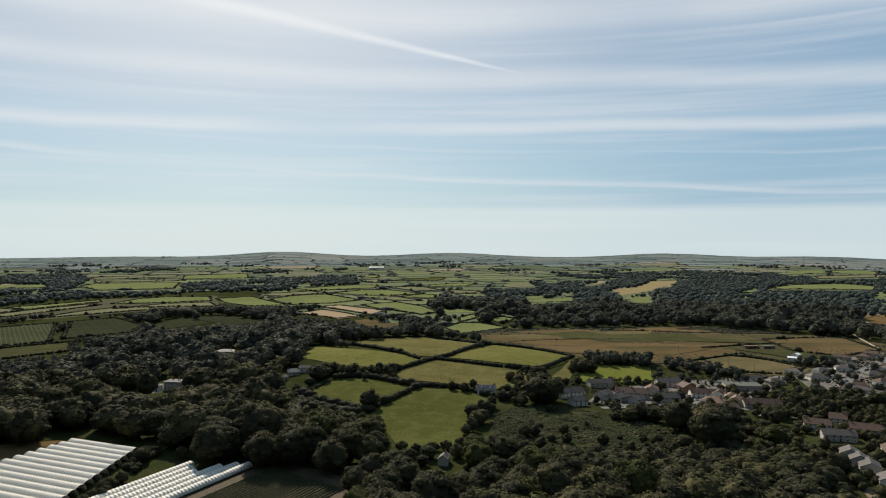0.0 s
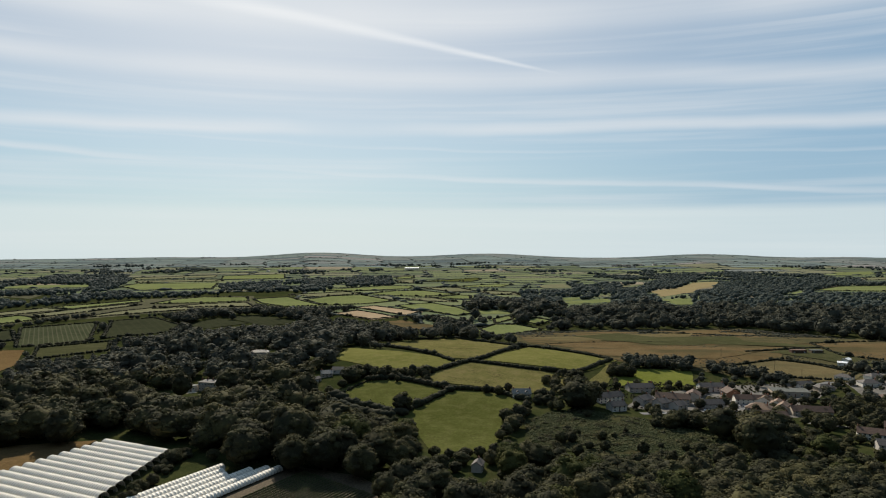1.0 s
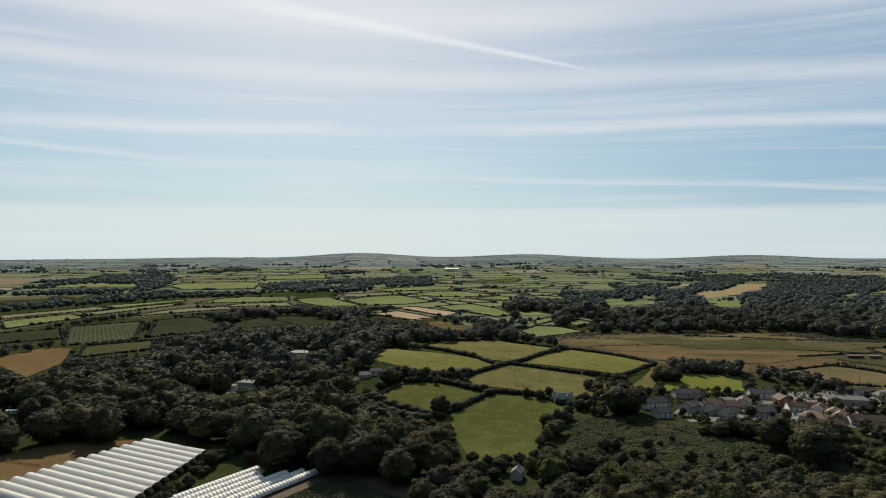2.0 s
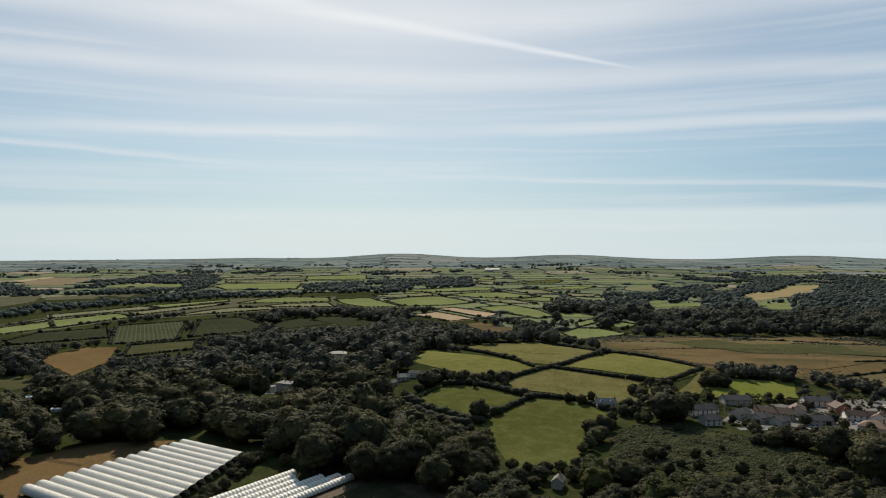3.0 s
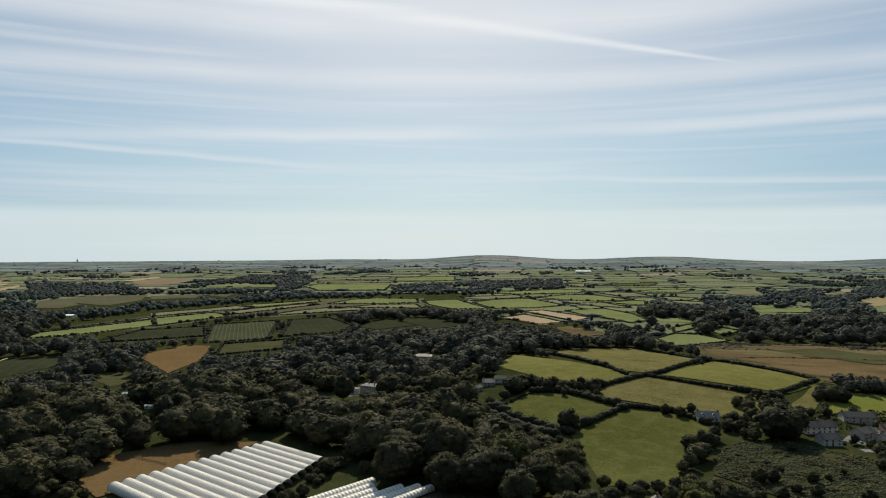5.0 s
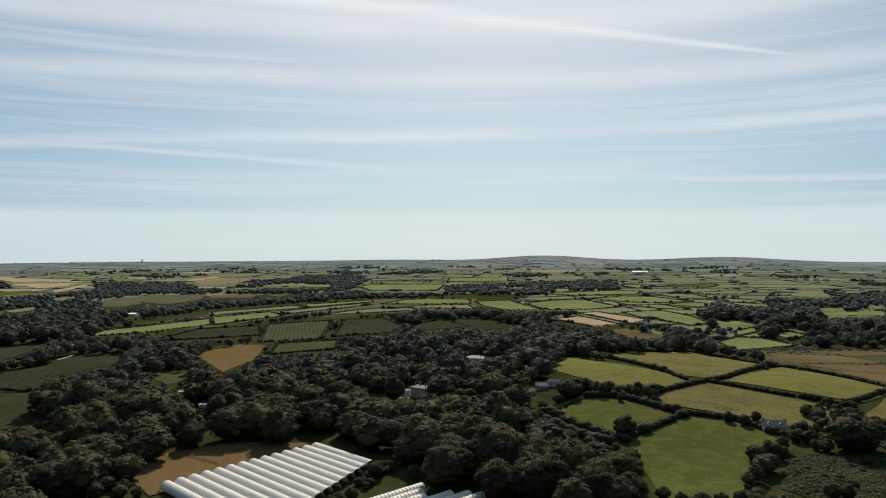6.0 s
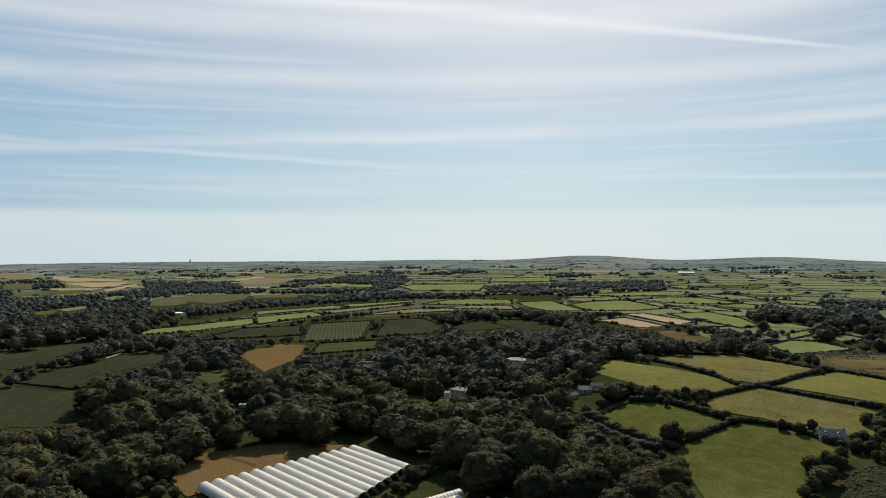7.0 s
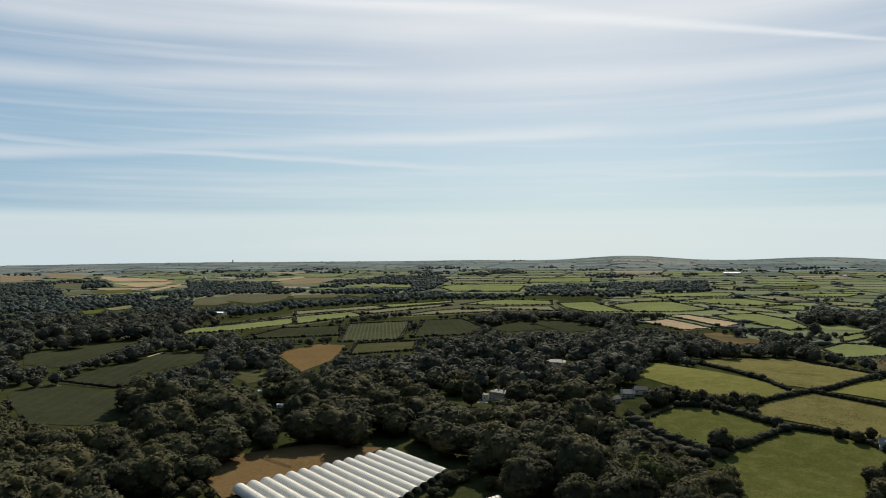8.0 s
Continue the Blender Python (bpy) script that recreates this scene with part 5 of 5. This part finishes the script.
house(-209, 667, 10, 17, 11, 5.0, 2.2, BUFF, PALE_SLATE, "buff hip-roofed farmhouse among trees", 1, 4, 2, "farmhouse", True, LONE)
house(-122, 566, 20, 9, 6.5, 3.4, 2.6, GREY_RENDER, PALE_SLATE, "grey house with a slate roof among trees", 2, 3, group=LONE)
house(-114, 574, 0, 9, 6, 3.4, 2.2, RENDER, SLATE, "low white outbuilding with slate roof", 0, 2, 1, "outbuilding", group=LONE)
house(-127, 549, 60, 8, 5, 2.8, 1.8, GREY_RENDER, SLATE, "low grey outbuilding with slate roof", 0, 2, 1, "outbuilding", group=LONE)
house(-148, 684, 30, 12, 7, 4.6, 3.2, RENDER, SLATE, "white gabled house among trees", 1, 3, group=LONE)
house(-374, 470, 20, 7, 3.5, 2.0, 0.7, RENDER, TRIM, "pale metal-roofed shed in the wood", 0, 2, 1, "shed", group=LONE)
house(-330, 441, 10, 7, 3.5, 2.0, 0.6, RENDER, TRIM, "pale metal-roofed shed in the wood", 0, 2, 1, "shed", group=LONE)
house(-905, 940, 20, 18, 16, 3.6, 1.2, RENDER, TRIM, "white gabled barn in the far wood", 0, 2, 1, "barn", group=LONE)
house(-278, 2898, 10, 60, 18, 6.0, 3.0, RENDER, TRIM, "long white farm sheds far off", 0, 2, 1, "barn", group=LONE)


# ---------------------------------------------------------------- planted beds beside the tunnels
def crop_row(x, y, long, ax):
    rng = np.random.default_rng(int(abs(x * 13 + y * 5)))
    n = int(long / 0.9)
    f = (np.arange(n) + rng.uniform(0.2, 0.8, n)) / n * long
    cx, cy = x + ax[0] * f, y + ax[1] * f
    c = np.stack([cx, cy, land(cx, cy) + 0.45], -1)
    r = np.stack([np.full(n, 0.62), np.full(n, 0.62), rng.uniform(0.4, 0.75, n)], -1)
    v, q = lumps(c, r, 1, n * 4, 0.3, rng)
    ob = new("vegetable_bed", mesh_from("vegetable_bed", v, q, [FERN], smooth=True))
    tagged(ob, "long planted bed of low green crop on bare soil", "vegetable bed", "planted beds by the tunnels")


field("dark bare soil between the planted rows", SOIL, (-90, 346), (-60, 334), (-28, 300), (-70, 232), (-140, 250))
for k in range(24):
    px, py = -84 + 0.89 * 2.1 * k - 0.455 * (0.4 * k), 346 - 0.455 * 2.1 * k - 0.89 * (0.4 * k)
    crop_row(px, py, 60, (-0.455, -0.89))


# ---------------------------------------------------------------- lone trees, bushes, bracken
LONE_TREES = [tree_kind(s, LEAF) for s in (41, 42, 43)]
PLACED = []


def lone_tree(x, y, h, wide=1.15, label="lone broadleaf tree with a full dark crown"):
    k = len(PLACED) % 3
    m = Matrix.Translation((x, y, float(land(x, y)) - 0.08 * h)) @ Matrix.Rotation(x * 1.7, 4, "Z") @ Matrix.Diagonal((h * wide, h * wide, h, 1))
    src = LONE_TREES[k]
    if len(PLACED) < 3:
        src.matrix_basis, ob = m, src
    else:
        ob = copy_thing(src, m @ Matrix.Diagonal((*(1 / s for s in src.scale), 1)))
    tagged(ob, label, "tree", "single trees in hedges and gardens")
    PLACED.append(ob)


for x, y, h in ((8, 363, 9), (-7, 361, 9), (15, 352, 8), (13, 341, 6), (-10, 350, 7), (20, 364, 9), (-14, 372, 6), (-6, 376, 6), (2, 375, 7), (10, 381, 7), (17, 386, 8), (-22, 374, 7), (24, 376, 9), (44, 500, 7), (42, 491, 8), (44, 512, 6), (200, 336, 6), (197, 350, 6), (203, 322, 6), (222, 374, 6), (224, 350, 6)):
    lone_tree(x, y, h, 1.3, "dark broadleaf tree at the edge of a meadow")
for x, y, h in ((-157, 357, 3.2), (-155, 344, 4.2), (-154, 331, 2.6), (-153, 321, 3.6), (-153, 313, 3.2), (-153, 306, 4.2), (-153, 360, 2.6), (-152, 365, 3.6)):
    lone_tree(x, y, h, 1.2, "small dark conifer beside the polytunnels")
YOUNG = tree_kind(47, LEAF_LIGHT)
YOUNG.matrix_basis = Matrix.Translation((184, 384, float(land(184, 384)) - 0.6)) @ Matrix.Diagonal((19, 19, 15, 1))
tagged(YOUNG, "broad sunlit tree with a yellow-green crown", "tree", "sunlit young trees below the village")
for x, y, h in ((172, 376, 9), (164, 366, 7), (190, 398, 10), (176, 356, 8), (158, 352, 7), (150, 344, 6), (186, 364, 8), (168, 344, 7), (160, 385, 6), (150, 362, 5), (178, 340, 7)):
    copy_thing(YOUNG, Matrix.Translation((x, y, float(land(x, y)) - 0.4)) @ Matrix.Rotation(x * 1.3, 4, "Z") @ Matrix.Diagonal((h * 1.3 / 19, h * 1.3 / 19, h / 15, 1)))
for x, y, h in ((-270, 279, 10), (-267, 287, 9), (-261, 294, 8), (-252, 295, 7), (-258, 284, 9), (-248, 289, 7), (-241, 292, 6), (-282, 294, 11)):
    lone_tree(x, y, h, 1.3, "dark broadleaf tree beside the dry brown field")
rng_edge = random.Random(17)
for _ in range(26):
    lone_tree(rng_edge.uniform(-157, -150), rng_edge.uniform(292, 372), rng_edge.uniform(3.5, 6.5), 1.3, "small dark tree between the blocks of polytunnels")
lone_tree(-49, 466, 15.5, 1.2, "round dark tree at the end of a hedge")
for x, y, h in ((-99, 560, 12), (-88, 562, 12), (7, 516, 8), (16, 513, 9), (23, 524, 8)):
    lone_tree(x, y, h, 1.1, "hedgerow tree with a dark rounded crown")
for x, y, h in ((113, 600, 10), (121, 603, 13), (130, 605, 12), (118, 612, 12), (127, 615, 13)):
    lone_tree(x, y, h, 1.25, "round dark tree beside the playing field")
for x, y, h in ((126, 446, 13), (135, 441, 12), (119, 440, 12), (130, 451, 13), (117, 486, 7), (204, 566, 7), (232, 548, 8), (242, 536, 8), (251, 541, 7), (310, 575, 7), (300, 600, 7), (222, 476, 8), (176, 560, 7), (262, 560, 7), (292, 572, 7), (386, 600, 7), (345, 612, 6), (318, 617, 7)):
    lone_tree(x, y, h, 1.25, "village garden tree with dense green crown")
for x, y, h in ((48, 401, 9), (54, 404, 8), (72, 410, 7.5), (80, 415, 4.5), (89, 427, 4), (62, 392, 6), (70, 389, 7), (90, 387, 8), (120, 387, 8.5), (114, 392, 6), (148, 378, 7), (102, 397, 4), (72, 462, 6.5), (60, 421, 4), (138, 390, 6), (44, 386, 7), (54, 379, 8)):
    lone_tree(x, y, h, 1.15, "bushy young tree in the bracken")


def bushes(name, x, y, h, mat, label, category, wide=1.5):
    rng = np.random.default_rng(len(x))
    kinds = [crown(1, 1, 14, 0.18, rng, -0.9) for _ in range(5)]
    tagged(joined(name, kinds, x, y, h, land(x, y) - h * 0.2, rng, [mat], wide), label, category, kind="stuff")


def scrub():
    rng = np.random.default_rng(77)
    clearing = [(30, 440), (46, 468), (68, 482), (88, 474), (116, 458), (147, 415), (150, 376), (68, 370), (30, 408)]
    x, y = scatter(1.6, 20, 160, 365, 485, rng)
    patch = value_noise(x, y, 11, 61) * 0.6 + value_noise(x, y, 4, 66) * 0.4
    ok = inside(x, y, clearing) & (patch > 0.27)
    low = ok & (patch < 0.62)
    bushes("bracken", x[low], y[low], rng.uniform(0.9, 1.7, low.sum()), FERN, "waist-high bracken and brambles over the clearing", "bracken", 1.7)
    tall = ok & (patch >= 0.62) & (rng.uniform(0, 1, x.shape) < 0.55)
    bushes("brambles", x[tall], y[tall], rng.uniform(1.2, 2.5, tall.sum()), LEAF, "dark bramble and gorse thickets in the bracken", "brambles", 1.7)
    x, y = scatter(4.0, 40, 520, 590, 975, rng)
    v = value_noise(x, y, 55, 62) * 0.5 + value_noise(x * 0.35, y, 14, 63) * 0.5
    ok = inside(x, y, MARSHLAND) & (v > np.where(y > 900 - 0.10 * np.abs(x - 200), 0.44, 0.52))
    for p in FIELDS:
        if not inside(np.array([200.0]), np.array([760.0]), p)[0]:
            ok &= ~inside(x, y, p) | (v > 0.61)
    x, y = x[ok], y[ok]
    bushes("marsh_bushes", x, y, np.where(y > 885 - 0.10 * np.abs(x - 200), rng.uniform(0.8, 2.8, x.shape), rng.uniform(0.4, 1.5, x.shape)), LEAF_MID_HAZED, "low gorse and willow bushes on the marsh", "bushes", 2.4)
    x, y = scatter(3.4, 60, 480, 300, 730, rng)
    ok = np.zeros(x.shape, bool)
    for p in VILLAGE:
        ok |= inside(x, y, p)
    ok &= value_noise(x, y, 14, 64) > 0.55
    for s in HOUSES:
        ok &= np.hypot(x - s[0], y - s[1]) > s[2] * 0.5 + 1
    for a in ROADS:
        ok &= edge_distance(x, y, a, False) > 4
    x, y = x[ok], y[ok]
    bushes("garden_shrubs", x, y, rng.uniform(0.8, 2.4, x.shape), LEAF, "garden hedges and shrubs between the houses", "shrubs")


# ---------------------------------------------------------------- lanes and cars
ROADS = []


def road(label, mat, wide, *line, lift=0.25):
    """A lane laid on the ground along a line of corners."""
    p = []
    for a, b in zip(line, line[1:]):
        for f in np.linspace(0, 1, 6, endpoint=False):
            p.append((a[0] + (b[0] - a[0]) * f, a[1] + (b[1] - a[1]) * f))
    p = np.array(p + [line[-1]], float)
    d = np.gradient(p, axis=0)
    d /= np.linalg.norm(d, axis=1, keepdims=True)
    side = np.stack([-d[:, 1], d[:, 0]], -1) * wide / 2
    edge = np.concatenate([p + side, p - side])
    n = len(p)
    v = np.concatenate([edge, (land(edge[:, 0], edge[:, 1]) + lift)[:, None]], 1)
    f = np.array([(k, n + k, n + k + 1, k + 1) for k in range(n - 1)])
    tagged(new("road", mesh_from("road", v, f, [mat], smooth=True)), label, "road", kind="structure")
    ROADS.append(list(line))


field("worn grey-brown yards and parking between the houses", YARD_GROUND, (112, 500), (128, 530), (160, 560), (208, 590), (262, 606), (300, 600), (262, 562), (240, 540), (236, 512), (214, 496), (180, 492), (140, 490), lift=0.12, clear=False)
field("worn grey-brown yards and drives between the bungalows", YARD_GROUND, (300, 540), (318, 612), (362, 650), (424, 694), (478, 718), (446, 624), (416, 520), (334, 520), lift=0.12, clear=False)
road("grey asphalt village street", ASPHALT, 6, (110, 478), (150, 492), (188, 514), (205, 548), (235, 566), (266, 590), (300, 612))
road("grey asphalt street between bungalows", ASPHALT, 8, (300, 540), (318, 557), (347, 590), (381, 625), (425, 663), (470, 720))
road("grey asphalt village street", ASPHALT, 6, (215, 470), (240, 455), (270, 432), (300, 405))
road("pale lane between fields", GRAVEL, 1.8, (510, 860), (497, 828), (474, 763), (463, 723))
road("pale field track along crop edge", GRAVEL, 2.2, (-559, 414), (-544, 416), (-505, 414), (-466, 411))
road("pale field track along crop edge", GRAVEL, 2.0, (-603, 551), (-615, 580), (-586, 585), (-578, 594))
road("brown dirt track beside the terrace", SOIL_PATH, 4.5, (204, 350), (198, 333), (195, 317), (192, 307))
road("pale gravel drive of the country house", GRAVEL, 5, (-229, 529), (-222, 527), (-214, 529))


def car(x, y, turn, paint, label):
    root = tagged(new("car"), label, "car", "parked cars in the village")
    root.matrix_basis = pose(x, y, float(land(x, y)) + 0.27, 0, 0, turn)
    bm = bmesh.new()
    box(bm, -2.1, 2.1, -0.88, 0.88, 0.3, 0.95)
    bmesh.ops.bevel(bm, geom=bm.edges[:], offset=0.12, segments=2, affect="EDGES")
    part("body", bm, paint, root)
    bm = bmesh.new()
    v = [bm.verts.new(p) for p in ((-1.7, -0.8, 0.94), (1.1, -0.8, 0.94), (1.1, 0.8, 0.94), (-1.7, 0.8, 0.94), (-1.3, -0.62, 1.48), (0.5, -0.62, 1.48), (0.5, 0.62, 1.48), (-1.3, 0.62, 1.48))]
    for f in ((3, 2, 1, 0), (4, 5, 6, 7), (0, 1, 5, 4), (1, 2, 6, 5), (2, 3, 7, 6), (3, 0, 4, 7)):
        bm.faces.new([v[k] for k in f])
    part("cabin", bm, GLASS, root, "dark glazed cabin")
    for wx in (-1.3, 1.3):
        for wy in (-0.8, 0.8):
            bm = bmesh.new()
            bmesh.ops.create_cone(bm, cap_ends=True, segments=12, radius1=0.32, radius2=0.32, depth=0.2, matrix=pose(wx, wy, 0.32, 90, 0, 0))
            part("wheel", bm, TYRE, root)


TYRE = surface("tyre_rubber", (0.015, 0.015, 0.015), (0.025, 0.025, 0.025), 2.0, 0.8)
WHITE_CAR = surface("white_car_paint", (0.60, 0.60, 0.60), (0.66, 0.66, 0.66), 2.0, 0.3, 0, 0)
GREY_CAR = surface("grey_car_paint", (0.16, 0.17, 0.18), (0.20, 0.21, 0.22), 2.0, 0.3, 0, 0)
RED_CAR = surface("red_car_paint", (0.22, 0.03, 0.025), (0.26, 0.04, 0.03), 2.0, 0.3, 0, 0)
for x, y, a, c in ((192, 522, 30, 0), (186, 516, 30, 0), (207, 553, 60, 1), (152, 496, 25, 2), (160, 500, 25, 0), (118, 484, 20, 1), (322, 566, 50, 0), (340, 582, 50, 1), (352, 600, 130, 0), (390, 636, 45, 0), (248, 452, -40, 0), (262, 440, -40, 0), (275, 430, -40, 1), (222, 560, 30, 0), (368, 612, 45, 2), (308, 548, 50, 0)):
    car(x, y, a, (WHITE_CAR, GREY_CAR, RED_CAR)[c], ("white", "grey", "red")[c] + " car parked along the village street")
scrub()

# ---------------------------------------------------------------- skyline
FAR = "far farms and hamlets"
rng_far = random.Random(5)
for cx, cy, count, spread in ((720, 3230, 12, 110), (-480, 3150, 4, 80), (-790, 2660, 3, 60), (-3000, 2100, 4, 60), (-1120, 1960, 2, 25), (37, 2815, 3, 60), (-1010, 848, 2, 18), (-890, 752, 2, 14), (-1900, 1900, 8, 160), (300, 2500, 3, 60)):
    for k in range(count):
        x, y = cx + rng_far.uniform(-spread, spread), cy + rng_far.uniform(-spread, spread)
        house(x, y, rng_far.uniform(0, 180), rng_far.uniform(11, 20), 9, 5.0, 3.2, rng_far.choice((RENDER, RENDER, BUFF)), SLATE, "pale farmhouse with a slate roof far off", 1, 3, group=FAR)


def church_tower(x, y):
    root = tagged(new("church"), "square grey stone church tower on the skyline", "church")
    root.matrix_basis = pose(x, y, float(land(x, y)), 0, 0, 25) @ Matrix.Diagonal((0.6, 0.6, 0.62, 1))
    bm = bmesh.new()
    box(bm, -5, 5, -5, 5, -2, 24)
    part("tower", bm, GREY_RENDER, root)
    for sx in (-1, 1):
        for sy in (-1, 1):
            bm = bmesh.new()
            bmesh.ops.create_cone(bm, cap_ends=True, segments=4, radius1=1.3, radius2=0.1, depth=5, matrix=Matrix.Translation((sx * 4.2, sy * 4.2, 26.5)))
            part("pinnacle", bm, GREY_RENDER, root)


church_tower(-3164, 3232)


# ---------------------------------------------------------------- fence, poles, dormers, skyline trees
def fence(x0, y0, x1, y1, count):
    root = tagged(new("fence"), "dark wooden post-and-rail fence across brown field", "fence")
    root.location = (x0, y0, float(land(x0, y0)))
    for k in range(count):
        f = k / (count - 1)
        px, py = (x1 - x0) * f, (y1 - y0) * f
        bm = bmesh.new()
        box(bm, px - 0.08, px + 0.08, py - 0.08, py + 0.08, -0.2, 1.7)
        part("post", bm, WOOD, root)
    for h in (0.7, 1.35):
        bm = bmesh.new()
        d = Vector((x1 - x0, y1 - y0, 0))
        m = Matrix.Translation(d / 2 + Vector((0, 0, h))) @ Matrix.Rotation(math.atan2(d.y, d.x), 4, "Z")
        bmesh.ops.create_cube(bm, size=1.0, matrix=m @ Matrix.Diagonal((d.length, 0.06, 0.14, 1)))
        part("rail", bm, WOOD, root)


fence(-261, 346, -237, 341, 16)


def telegraph_pole(x, y):
    root = tagged(new("telegraph_pole"), "wooden telegraph pole with a crossarm", "telegraph pole", "telegraph poles of the village")
    root.location = (x, y, float(land(x, y)))
    bm = bmesh.new()
    bmesh.ops.create_cone(bm, cap_ends=True, segments=8, radius1=0.17, radius2=0.12, depth=9.5, matrix=Matrix.Translation((0, 0, 4.2)))
    part("pole", bm, WOOD, root)
    bm = bmesh.new()
    box(bm, -0.9, 0.9, -0.06, 0.06, 8.2, 8.35)
    part("crossarm", bm, WOOD, root)


for x, y in ((270, 653), (280, 622), (242, 711), (214, 520), (152, 498)):
    telegraph_pole(x, y)

for k in range(7):
    lone_tree(-1655 + 11 * k, 4075 + 6 * k, 9 + 3 * math.sin(k * 2.1), 1.2, "wind-bent tree on the skyline ridge")
